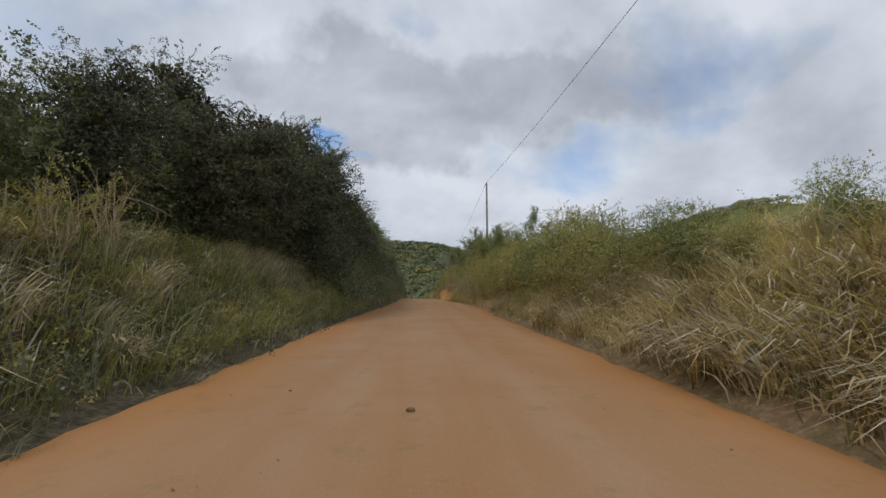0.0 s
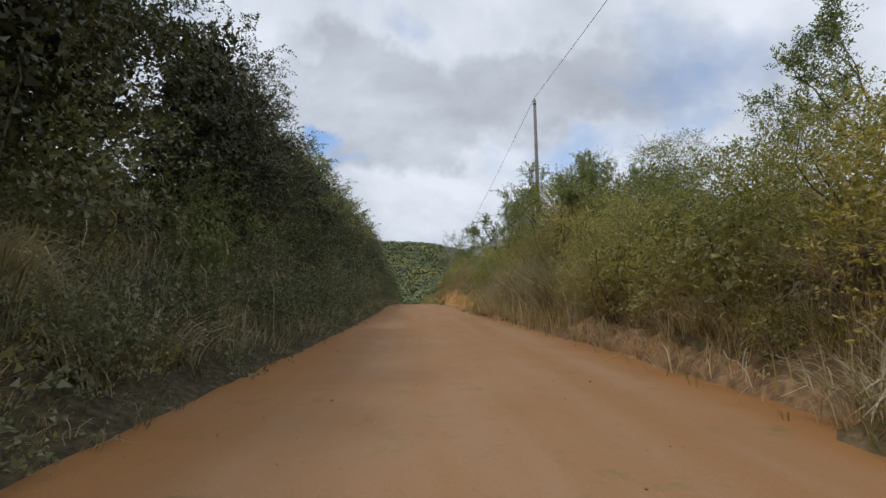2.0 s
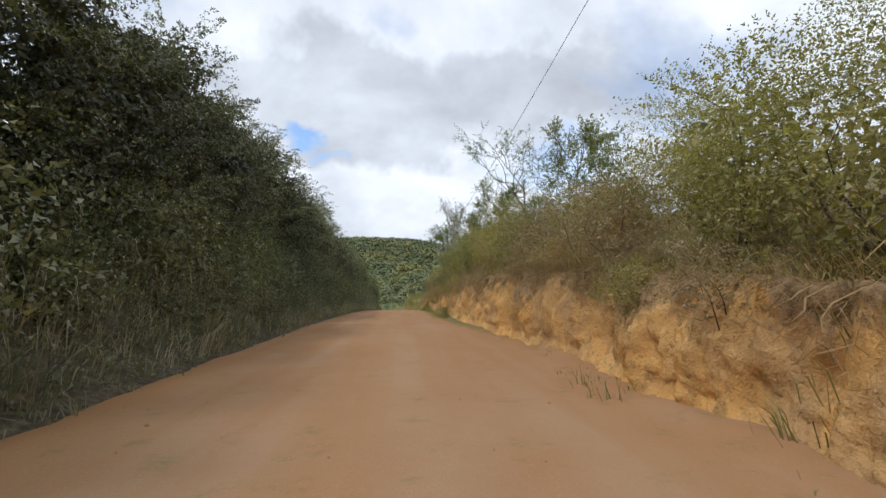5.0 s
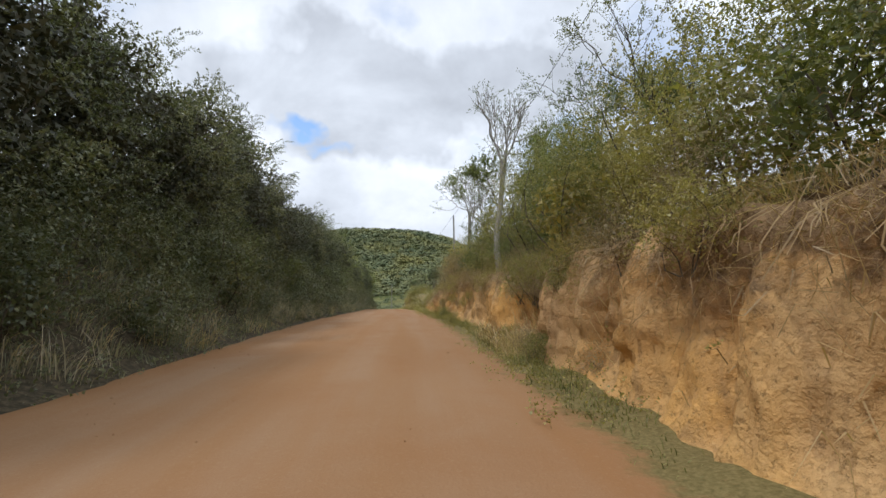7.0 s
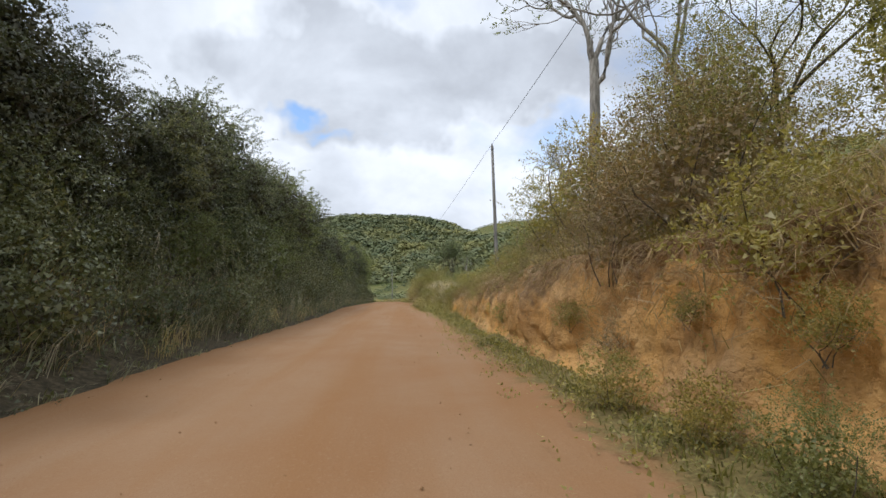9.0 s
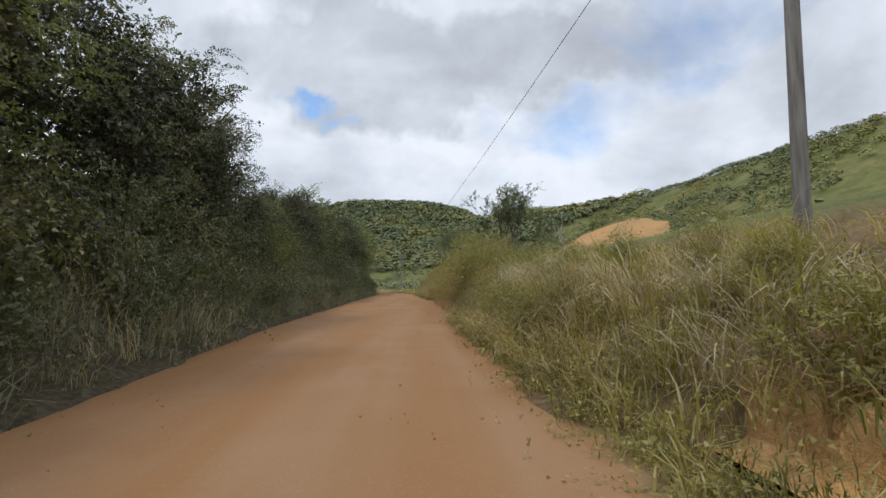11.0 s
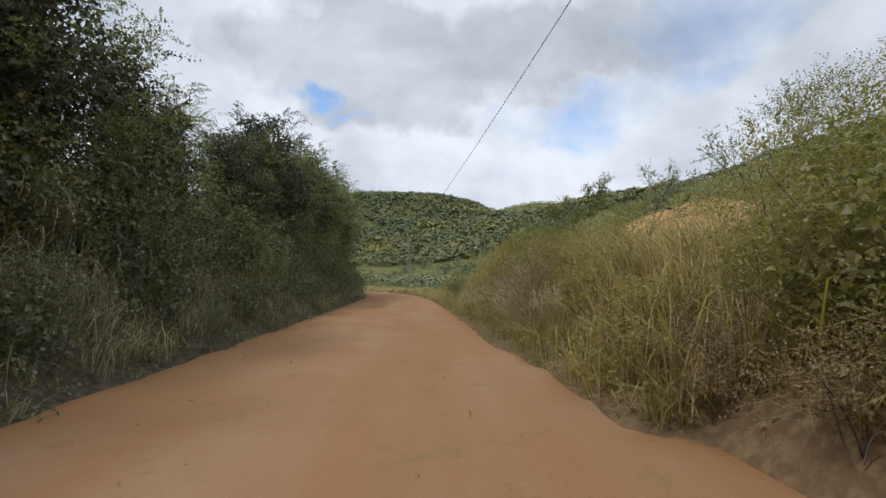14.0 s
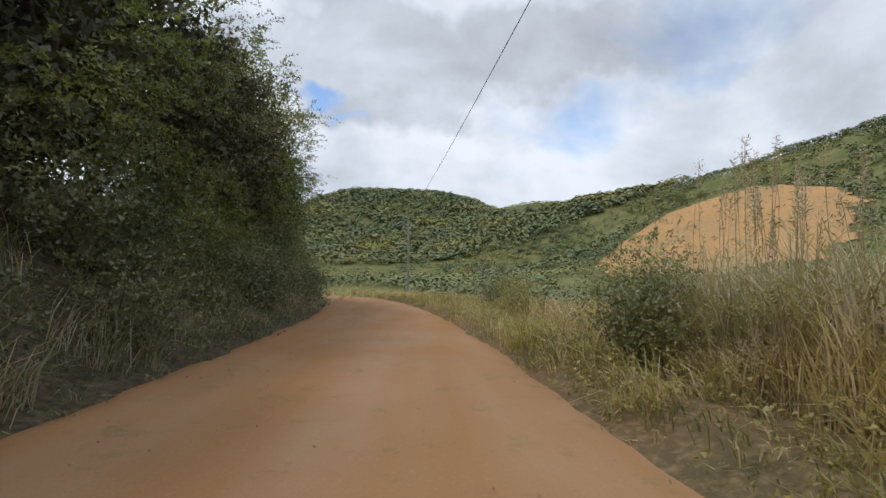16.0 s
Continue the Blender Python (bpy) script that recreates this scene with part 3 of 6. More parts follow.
def branch_out(rng, pile, start, way, length, radius, depth, tips, split=3, open_=0.55, up=0.12):
    """A limb that forks again and again."""
    way = unit(np.asarray(way, float))
    end = np.asarray(start) + way * length
    p, r = limb(rng, start, end, radius, radius * 0.62, 0.06, 5)
    pile.add(*tube(p, r, 6 if radius > 0.03 else 4))
    if depth == 0:
        tips.append((p[-1], way))
        return
    for _ in range(split):
        w = unit(way + open_ * rng.normal(size=3) + (0, 0, up))
        at = p[-1] if rng.random() < 0.6 else p[rng.integers(2, 5)]
        branch_out(rng, pile, at, w, length * rng.uniform(0.6, 0.85), radius * rng.uniform(0.5, 0.66), depth - 1, tips, split, open_, up)


def thing(name, label, category, group=""):
    ob = new(name)
    return tagged(ob, label, category, group)


# ---------------------------------------------------------------- ground, road, cut bank


def build_ground():
    near = np.arange(-11, 11.01, 0.4)
    outer = 11 + np.cumsum(np.geomspace(0.6, 150, 46))
    xs = np.concatenate([-outer[::-1], near, outer])
    ys = np.concatenate([-40 - np.cumsum(np.geomspace(1.5, 60, 12))[::-1], np.arange(-40, 225, 0.8), 225 + np.cumsum(np.geomspace(1.0, 125, 110))])
    X, Y = np.meshgrid(xs, ys)
    Z = land(X, Y)
    yc = np.clip(Y, -400, 222)
    under = (X > road_l(yc) + 0.15) & (X < road_r(yc) - 0.15) & (Y < 222)
    Z = np.where(under, Z - 0.12, Z)
    sunk = (X > road_r(yc) - 0.15) & (X < cut_base(Y) + 0.95) & (Y > 48) & (Y < 119.5)
    Z = np.where(sunk, np.minimum(Z, road_z(yc) - 0.2), Z)
    edge = (X > road_r(yc) - 0.15) & (X < road_r(yc) + 0.78) & (((Y > 121) & (Y < 151)) | ((Y > 25) & (Y < 46)))
    Z = np.where(edge, np.minimum(Z, road_z(yc) - 0.2), Z)
    v = np.stack([X, Y, Z], -1).reshape(-1, 3)
    ob = mesh_object("ground", v, grid_faces(len(ys), len(xs)), SOIL, smoothed=True)
    return tagged(ob, "soil and grass of banks, valley and distant hills", "ground", kind="structure")


def build_road():
    ys = np.arange(-40, 220, 0.3)
    n = 61
    s = np.linspace(0, 1, n)
    xl = road_l(ys) - 0.45
    xr = road_r(ys) + 0.45
    xr = xr + np.maximum(0, cut_base(ys) - 0.05 - xr) * smooth((ys - 50) / 7) * (1 - smooth((ys - 108) / 9)) + 0.85 * smooth((ys - 108) / 9) * (1 - smooth((ys - 152) / 5)) + 0.8 * smooth((ys - 22) / 3) * (1 - smooth((ys - 46) / 5))
    X = xl[:, None] + (xr - xl)[:, None] * s
    Y = np.repeat(ys[:, None], n, 1)
    ruts = -0.022 * (np.exp(-((s - 0.32) / 0.07) ** 2) + np.exp(-((s - 0.66) / 0.07) ** 2))
    side = np.minimum(X - xl[:, None], xr[:, None] - X)
    Z = road_z(Y) + 0.05 * np.sin(np.pi * s) ** 0.6 + ruts + 0.014 * wobble(X, Y, 1.7, 1.0) + 0.008 * wobble(X, Y, 6.0, 2.0)
    Z = Z - 0.07 * (1 - smooth(side / 0.75)) - 0.1 * (1 - smooth(side / 0.2))
    Z = np.where((X > road_r(Y)) & (Y > 48) & (Y < 118), np.maximum(Z, land(X, Y) + 0.012), Z)
    v = np.stack([X, Y, Z], -1).reshape(-1, 3)
    ob = mesh_object("road", v, grid_faces(len(ys), n), DIRT, smoothed=True)
    grown = (X - road_r(Y) - 0.12 - 0.5 * (1 - smooth((Y - 62) / 14))) * smooth((Y - 60) / 14) * (1 - smooth((Y - 131) / 7))
    field(ob, "growth", grown * 1.6)
    field(ob, "loose_dirt", 0.8 * (1 - smooth((side - 0.4) / 1.7)) * (0.25 + 0.75 * (1 - smooth((Y - 30) / 20))))
    return tagged(ob, "unpaved orange dirt road with faint wheel tracks", "road", kind="structure")


def build_cut(y0, y1, foot_of, height_of, shelf, label, mat=None):
    """A raw earth face: upright buttresses and hollows, chipped, with a crumbling lip and a little scree."""
    ys = np.arange(y0, y1, 0.08)
    face = np.linspace(0, 1, 36)
    foot, h, z0 = foot_of(ys), height_of(ys) + 0.05, road_z(ys)
    verts = []
    hollows = ((60.5, 0.7, 0.35), (66.3, 0.6, 0.45), (73.2, 0.75, 0.6), (79.8, 0.8, 0.55), (84.3, 1.6, 0.45), (90.2, 0.6, 0.3), (100.8, 0.7, 0.4), (108.0, 0.8, 0.35))
    for i, y in enumerate(ys):
        notch = sum(d * math.exp(-((y - c) / w) ** 4) for c, w, d in hollows)
        deep = min(1.0, h[i] / 1.2)
        for t in face:
            z = t * h[i]
            big = noise.noise(Vector((0.0, y * 0.42, t * 0.5))) * 0.50 + noise.noise(Vector((5.0, y * 1.05, t * 0.6))) * 0.20
            mid = noise.fractal(Vector((2.0, y * 1.7, z * 0.55)), 0.75, 2.1, 5) * 0.13 + (abs(noise.noise(Vector((6.0, y * 1.9, z * 0.25)))) - 0.2) * 0.36 + (abs(noise.noise(Vector((3.0, y * 4.6, z * 0.6)))) - 0.2) * 0.17
            bend = noise.noise(Vector((9.0, y * 1.4, z * 1.4))) * 0.3
            chip = (noise.cell(Vector((7.0, (y + bend) * 2.2, (z + bend) * 0.5))) - 0.5) * 0.04
            chip += max(0.0, noise.noise(Vector((7.0, y * 5.0, z * 2.2))) - 0.1) * 0.15 + noise.fractal(Vector((1.0, y * 5, z * 3.2)), 0.9, 2.0, 4) * 0.065
            bulge = math.sin(math.pi * min(1.0, t * 1.05)) ** 0.6
            off = -0.34 + 0.30 * min(1.0, t * 5) ** 0.6 + 0.32 * t ** 2
            x = foot[i] + off + (-big * bulge * deep) + (mid + chip) * min(1.0, t * 6) * deep + notch * min(1.0, t * 3) * (1.0 - 0.65 * t)
            verts.append((x, y, z0[i] - 0.06 + (h[i] + 0.06) * t ** 1.1 + 0.04 * noise.noise(Vector((4.0, y * 2, t * 4)))))
        lip = verts[-1]
        lump = 0.12 * noise.noise(Vector((8.0, y * 1.3, 0.0)))
        for k, w in ((0.15, 0.05), (0.45, 0.03), (shelf, -0.06)):
            verts.append((lip[0] * (1 - k / shelf) + (foot[i] + shelf + 0.2) * (k / shelf), y, lip[2] + (w + lump) * (1 if k < shelf else 0) + (0.02 if k < shelf else -0.03)))
    ob = mesh_object("earth_bank", verts, grid_faces(len(ys), len(face) + 3), mat or CLAY, smoothed=True)
    # how far each point lies above the ragged lower edge of the topsoil
    t = np.concatenate([face, np.full(3, 1.05)])
    low = np.array([0.70 + 0.36 * noise.noise(Vector((1.0, y * 0.55, 0.0))) + 0.16 * noise.noise(Vector((2.0, y * 2.3, 0.0))) for y in ys])
    field(ob, "topsoil", t[None, :] - low[:, None])
    return tagged(ob, label, "earth bank", kind="structure")


build_ground()
build_road()
build_cut(46, 122, cut_base, cut_h, 1.25, "eroded orange clay face cut beside the road")
build_cut(121, 152, lambda y: road_r(y) + 0.85, along(((121, 0.0), (125, 0.3), (130, 0.5), (134, 0.7), (138, 0.8), (142, 0.6), (147, 0.45), (152, 0.0))), 0.7, "low crumbling brown earth edge beside the road", EDGE)

build_cut(24, 46, lambda y: road_r(y) + 0.75, along(((24, 0.0), (27, 0.35), (33, 0.55), (40, 0.5), (46, 0.3))), 0.6, "low broken orange earth edge at the foot of the bank", EDGE)

# ---------------------------------------------------------------- poles and the line between them


def utility_pole(x, y, z, top, lean=0.0):
    ob = thing("utility_pole", "slender grey utility pole standing on the roadside bank", "utility pole", "poles of the power line")
    h = top - z
    v, f = tube([(0, 0, -0.6), (0, 0, 0.3), (0, 0, h * 0.5), (0, 0, h - 0.02), (0, 0, h)], [0.13, 0.125, 0.105, 0.085, 0.06], 12)
    mesh_object("shaft", v, f, POLE, ob, smoothed=True)
    p = Pile()
    p.add(*tube([(0, 0, h - 0.02), (0, 0, h + 0.03), (0, 0, h + 0.06), (0, 0, h + 0.1), (0, 0, h + 0.14)], [0.03, 0.05, 0.032, 0.052, 0.02], 10))
    p.build("insulator", CERAMIC, ob, "grey porcelain insulator", True)
    band = Pile()
    band.add(*tube([(0, 0, h - 0.32), (0, 0, h - 0.30), (0, 0, h - 0.24), (0, 0, h - 0.22)], [0.088, 0.1, 0.1, 0.086], 12))
    band.build("clamp_band", WIRE, ob, "dull steel band")
    ob.matrix_basis = pose(x, y, z, 0, lean, 0)
    return Vector((x, y, top + 0.12)) + Vector((math.sin(radians(lean)) * h, 0, 0))


def wire(a, b, sag):
    s = np.linspace(0, 1, 40)[:, None]
    p = np.array(a) + (np.array(b) - np.array(a)) * s
    p[:, 2] -= sag * 4 * (s * (1 - s))[:, 0]
    v, f = tube(p, np.full(40, 0.012), 5)
    ob = mesh_object("power_line", v, f, WIRE)
    return tagged(ob, "single thin power line strung between poles", "power line", "spans of the power line")


tops = [utility_pole(x, y, float(land(x, y)), top, lean) for x, y, top, lean in (
    (7.4, -38.0, 11.0, 0), (7.15, 45.2, 13.3, -0.8), (7.5, 122.4, 10.4, -1.0), (-1.4, 217.7, 3.65, 0))]
for a, b, sag in zip(tops[:-1], tops[1:], (1.3, 1.2, 1.6)):
    wire(a, b, sag)

# ---------------------------------------------------------------- plants: the kinds


def make_bush(seed, leaf, height, width, twigs=330, count=8, leaf_len=0.085, name="bush", label="", twig_len=0.4, lift=0.3, bare=150, fill=260):
    """A shrub of several stems: leafy clumps and shooting sprays round a dim inside; stands at the origin."""
    rng = np.random.default_rng(seed)
    ob = thing(name, label, name.replace("_", " "), {"bush": "roadside bushes", "shrub": "roadside shrubs", "thicket": "olive thickets", "low_bush": "low bushes"}[name])
    core = [((0, 0, height * 0.40), (width * 0.30, width * 0.30, height * 0.38))]
    clumps = []
    total = 11
    for k in range(total):
        a = k * 2.4 + rng.uniform(-0.4, 0.4)
        s = (k + 0.5) / total
        out = math.cos((s - 0.3) * 1.9) * rng.uniform(0.75, 1.1)
        r = width * rng.uniform(0.15, 0.24)
        clumps.append(((width * 0.36 * out * math.cos(a), width * 0.36 * out * math.sin(a), height * (0.14 + 0.74 * s) * rng.uniform(0.9, 1.08)), (r, r, r * rng.uniform(0.6, 0.95))))
    for k in range(4):
        a = k * 1.6 + rng.uniform(-0.3, 0.3)
        p, r = limb(rng, (rng.normal() * 0.08, rng.normal() * 0.08, -0.25), (width * 0.3 * math.cos(a), width * 0.3 * math.sin(a), height * rng.uniform(0.5, 0.85)), 0.007 * height + 0.005, 0.004, 0.1)
        v, f = tube(p, r, 5)
        mesh_object("stem", v, f, BARK, ob)
    inside, green = Pile(), Pile()
    for c, r in core:
        inside.add(*inner_leaves(rng, c, np.array(r), int(2.6 * fill), min(0.10, 0.065 + 0.015 * height)))
    for k, (c, r) in enumerate(clumps):
        green.add(*coat(rng, seed + k, c, r, int(twigs * 0.95 / total), count, leaf_len, twig_len * 0.9, lift=lift, simple=leaf in (LEAF_DARK, LEAF_SHADED)))
    shoots = max(12, twigs // 22)
    d = unit(rng.normal(size=(shoots, 3)) + (0, 0, 0.5))
    d[:, 2] = np.abs(d[:, 2])
    o = np.array((0, 0, height * 0.42)) + d * (width * 0.40, width * 0.40, height * 0.43)
    green.add(*sprigs(rng, o, d, 2 * count, leaf_len, leaf_len * 0.55, twig_len * 2.0, spread=0.35, lift=lift, droop=0.4, simple=True))
    inside.build("inner_foliage", leaf, ob)
    green.build("foliage", leaf, ob)
    if leaf not in (LEAF_DARK, LEAF_SHADED):
        twig_mass(rng, [(*c, r[0], r[2]) for c, r in core + clumps[:5]], bare // 6).build("twig_mass", CANE if leaf is not LEAF_MID else BARK, ob)
    return ob


def bough(rng, base, way, size, twigs, count, leaf_len, pile):
    """A flattish leafy bough that reaches out along way and droops: many side twigs, and a few long arching sprays."""
    way = unit(np.asarray(way, float))
    flat = unit(np.cross(way, (0, 0, 1.0)))
    s = rng.uniform(0, 1, twigs)
    side = rng.uniform(-1, 1, twigs) * np.sin(np.pi * (0.15 + 0.75 * s))
    o = np.asarray(base) + way * (size * 1.1 * s)[:, None] + flat * (size * 0.75 * side)[:, None]
    o[:, 2] += size * (0.16 * rng.normal(size=twigs) - 0.30 * s ** 2 - 0.28 * side ** 2)
    d = way[None] * 0.8 + flat[None] * side[:, None] + (0, 0, -0.05)
    pile.add(*sprigs(rng, o, d, count, leaf_len, leaf_len * 0.5, 0.32 * size + 0.1, spread=0.35, lift=0.12, droop=0.35, simple=True))
    k = 4
    o = np.asarray(base) + way * (size * rng.uniform(0.5, 1.1, k))[:, None] + flat * (size * rng.uniform(-0.6, 0.6, k))[:, None]
    d = np.tile(way + (0, 0, 0.25), (k, 1))
    pile.add(*sprigs(rng, o, d, 22, leaf_len, leaf_len * 0.5, size * 0.95, spread=0.4, lift=0.2, droop=0.4, simple=True))


def make_tree(seed, leaf, height, width, twigs=34, count=8, leaf_len=0.115, name="tree", label="", low=0.17, bark=None, boughs=34, dense=1.35):
    """A roadside tree: tiers of drooping boughs round an inside with shade in its leaf colour."""
    rng = np.random.default_rng(seed)
    ob = thing(name, label, "tree", "roadside trees")
    top = (rng.normal() * 0.3, rng.normal() * 0.3, height * 0.86)
    p, r = limb(rng, (0, 0, -0.4), top, 0.022 * height, 0.02, 0.035, 9)
    v, f = tube(p, r, 8)
    mesh_object("trunk", v, f, bark or BARK, ob, smoothed=True)
    green, inside = Pile(), Pile()
    lumps = rng.uniform(0.72, 1.12, 7)
    for i in range(boughs):
        s = (i + rng.uniform(0, 0.8)) / boughs
        a = i * 2.4 + rng.uniform(-0.5, 0.5)
        girth = math.sin(math.pi * (0.16 + 0.74 * s)) ** 0.7 * lumps[int(a * 7 / 6.283) % 7]
        size = rng.uniform(0.75, 1.35) * width / 5.6
        reach = max(0.1, width * 0.5 * girth - size * 0.7)
        at = np.array((top[0] * s + reach * math.cos(a), top[1] * s + reach * math.sin(a), height * (low + (0.93 - low) * s)))
        way = (math.cos(a), math.sin(a), 0.9 * s - 0.1)
        bough(rng, at, way, size, twigs, count, leaf_len, green)
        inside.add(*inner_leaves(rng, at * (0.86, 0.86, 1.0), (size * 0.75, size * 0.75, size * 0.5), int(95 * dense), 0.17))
        if i % 3 == 1:
            k = p[max(1, int(8 * min(0.9, at[2] / height * 0.8)))]
            q, rr = limb(rng, k, at + np.array(way) * size * 0.6, 0.055, 0.012, 0.1)
            v, f = tube(q, rr, 5)
            mesh_object("limb", v, f, bark or BARK, ob, smoothed=True)
    green.build("crown", leaf, ob)
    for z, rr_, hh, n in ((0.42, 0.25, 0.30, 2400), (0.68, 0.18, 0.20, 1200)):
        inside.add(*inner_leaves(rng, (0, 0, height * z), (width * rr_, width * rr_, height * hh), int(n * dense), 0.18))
    # the crown's inner shade comes from this dark leaf colour
    inside.build("inner_crown", LEAF_INNER_SHADE, ob, "inner crown leaves with the shade put into their colour")
    return ob


def make_pale(seed, height, fork, leaf, label, girth=0.17, lean=0.15, wood=None, spread=0.45, keep_share=0.5, arms=4, leaf_len=0.09, each=1):
    """A clear trunk that forks high up into thin rising limbs."""
    rng = np.random.default_rng(seed)
    ob = thing("tree", label, "tree", "sparse trees on the banks")
    wood = wood or BARK_PALE
    p, r = limb(rng, (0, 0, -0.4), (lean, 0.1, fork), girth, girth * 0.7, 0.03, 9)
    v, f = tube(p, r, 9)
    mesh_object("trunk", v, f, wood, ob, smoothed=True)
    tips = []
    for k in range(arms):
        pile = Pile()
        a = k * 6.283 / arms + rng.uniform(-0.3, 0.3)
        way = np.array((spread * math.cos(a) + lean * 0.8, spread * math.sin(a), 1.0))
        branch_out(rng, pile, p[-1 - (k % 2)], way, (height - fork) * 0.36, girth * 0.44, 4, tips, 3, 0.4, 0.2 if spread < 0.6 else 0.0)
        pile.build("limb", wood, ob, smoothed=True)
    o = np.array([t[0] for t in tips])
    d = np.array([t[1] for t in tips])
    keep = rng.random(len(o)) < keep_share
    if not keep.any():
        return ob
    pile = Pile()
    pile.add(*sprigs(rng, o[keep].repeat(each, 0), d[keep].repeat(each, 0), 8, leaf_len, leaf_len * 0.45, 0.4, spread=0.6, lift=0.1, droop=0.2))
    pile.build("foliage", leaf, ob)
    return ob


def make_lacy(seed, leaf, height, lean, depth=4, leaf_len=0.06, per=5, name="tree", label="", bark=None, open_=0.5, radius=0.05, split=3, stems=1, up=0.12, count=9, twig=0.35):
    """A thin branching tree with sparse fine leaves."""
    rng = np.random.default_rng(seed)
    ob = thing(name, label, "tree" if name == "tree" else "dry stems", "sparse trees on the banks" if name == "tree" else "clumps of dry stems")
    tips = []
    for _ in range(stems):
        wood = Pile()
        way = np.array((lean[0], lean[1], 1.0)) + (0.22 if stems > 1 else 0.0) * rng.normal(size=3)
        branch_out(rng, wood, (0.1 * rng.normal() * (stems > 1), 0.1 * rng.normal() * (stems > 1), -0.2), way, height * 0.36, radius, depth, tips, split, open_, up)
        wood.build("trunk" if stems == 1 else "stem", bark or BARK, ob, smoothed=True)
    if per:
        o = np.array([t[0] for t in tips]).repeat(per, 0)
        d = np.array([t[1] for t in tips]).repeat(per, 0)
        o = o - d * rng.uniform(0, 0.5, (len(o), 1)) + 0.05 * rng.normal(size=o.shape)
        pile = Pile()
        pile.add(*sprigs(rng, o, d, count, leaf_len, leaf_len * 0.45, twig, spread=0.6, lift=0.1, droop=0.2))
        pile.build("foliage", leaf, ob)
    return ob


def stand(kind, x, y, scale=1.0, turn=0.0, dz=0.0, tilt=(0, 0), at=None):
    """A copy of a kind of plant on the ground at x, y."""
    z = float(land(x, y)) + dz if at is None else at
    return copy_thing(kind, pose(x, y, z, tilt[0], tilt[1], turn) @ Matrix.Diagonal((scale, scale, scale, 1)))


GREEN_BUSH = "dense green roadside bush with small leaves"
OLIVE_BUSH = "yellowish olive bush growing on top of the bank"
DARK_BUSH = "dark green shaded bush beside the road"
DRY_BUSH = "half-dry brown bush of twigs and withered leaves"
kinds = {
    "dark": [make_bush(11 + i, LEAF_DARK, 3.0, 3.0, 360, label=DARK_BUSH, fill=650) for i in range(3)],
    "shade_bush": [make_bush(15 + i, LEAF_SHADED, 3.0, 3.0, 360, label="green bush with its shade put into the darkened leaf colour", fill=650) for i in range(2)],
    "green": [make_bush(21 + i, LEAF_MID, 2.6, 2.7, 760, leaf_len=0.055, label=GREEN_BUSH, fill=520) for i in range(3)],
    "olive": [make_bush(31 + i, LEAF_OLIVE, 2.4, 2.6, 760, leaf_len=0.05, label=OLIVE_BUSH, lift=0.5, fill=460) for i in range(3)],
    "brown": [make_bush(41 + i, LEAF_BROWN, 2.0, 2.3, 640, leaf_len=0.045, label=DRY_BUSH, bare=420, fill=160) for i in range(2)],
    "thicket": [make_bush(141 + i, LEAF_OLIVE, 2.5, 2.7, 700, name="thicket", leaf_len=0.055, label="loose olive thicket of thin dry stems and small leaves", lift=0.6, bare=600, fill=110, twig_len=0.5) for i in range(3)],
    "leafy": [make_lacy(181 + i, LEAF_MID, 4.6, (-0.12 + 0.2 * i, 0.05), 4, 0.08, 10, label="slender green tree with a light open crown", open_=0.5, radius=0.05, up=0.15) for i in range(2)],
    "dark_low": [make_bush(111 + i, LEAF_DARK, 1.5, 2.0, 300, name="low_bush", leaf_len=0.075, fill=240, label="low dark green bush at the road edge") for i in range(3)],
    "olive_low": [make_bush(121 + i, LEAF_OLIVE, 1.2, 1.7, 330, name="low_bush", leaf_len=0.062, label="low olive bush at the foot of the bank", lift=0.5, fill=110) for i in range(3)],
    "brown_low": [make_bush(131 + i, LEAF_BROWN, 1.1, 1.7, 300, name="low_bush", leaf_len=0.042, bare=300, fill=70, label="low withered brown bush on the bank") for i in range(2)],
    "tree": [make_tree(51 + i, LEAF_DARK, 8.0, 5.6, label="dense dark green tree overhanging the road edge") for i in range(4)],
    "bright_tree": [make_tree(58 + i, LEAF_MID, 8.0, 5.6, label="leafy green tree standing over the road edge") for i in range(2)],
    # tree whose shade is part of its leaf colour
    "deep": [make_tree(55 + i, LEAF_SHADED, 8.0, 5.8, label="dense tree at the road edge with shade put into its leaf colour", low=0.10, dense=2.0) for i in range(2)],
    "tall": [make_bush(151 + i, LEAF_MID, 4.4, 3.9, 2300, 8, 0.05, fill=1600, name="shrub", label="tall dense green shrub standing on the bank", twig_len=0.55) for i in range(2)],
    "tall_olive": [make_bush(161 + i, LEAF_OLIVE, 4.4, 3.9, 2300, 8, 0.047, fill=1500, name="shrub", label="tall yellow-green shrub standing on the bank", twig_len=0.55, lift=0.5) for i in range(2)],
    "canes": [make_lacy(171 + i, LEAF_OLIVE, 3.0, (-0.15, 0.0), 1, 0.07, 2, name="cane_clump", label="clump of tall pale dry stems with few leaves", bark=CANE, open_=0.28, radius=0.014, stems=14, up=0.2, split=2) for i in range(2)],
    "lacy": [make_lacy(61 + i, LEAF_GREY, 4.6, (-0.35, 0.1), 4, label="sparse feathery tree leaning out from the bank") for i in range(2)],
}
SOURCES = [o for k in kinds.values() for o in k]
rng = np.random.default_rng(7)


def pick(name):
    return kinds[name][rng.integers(len(kinds[name]))]


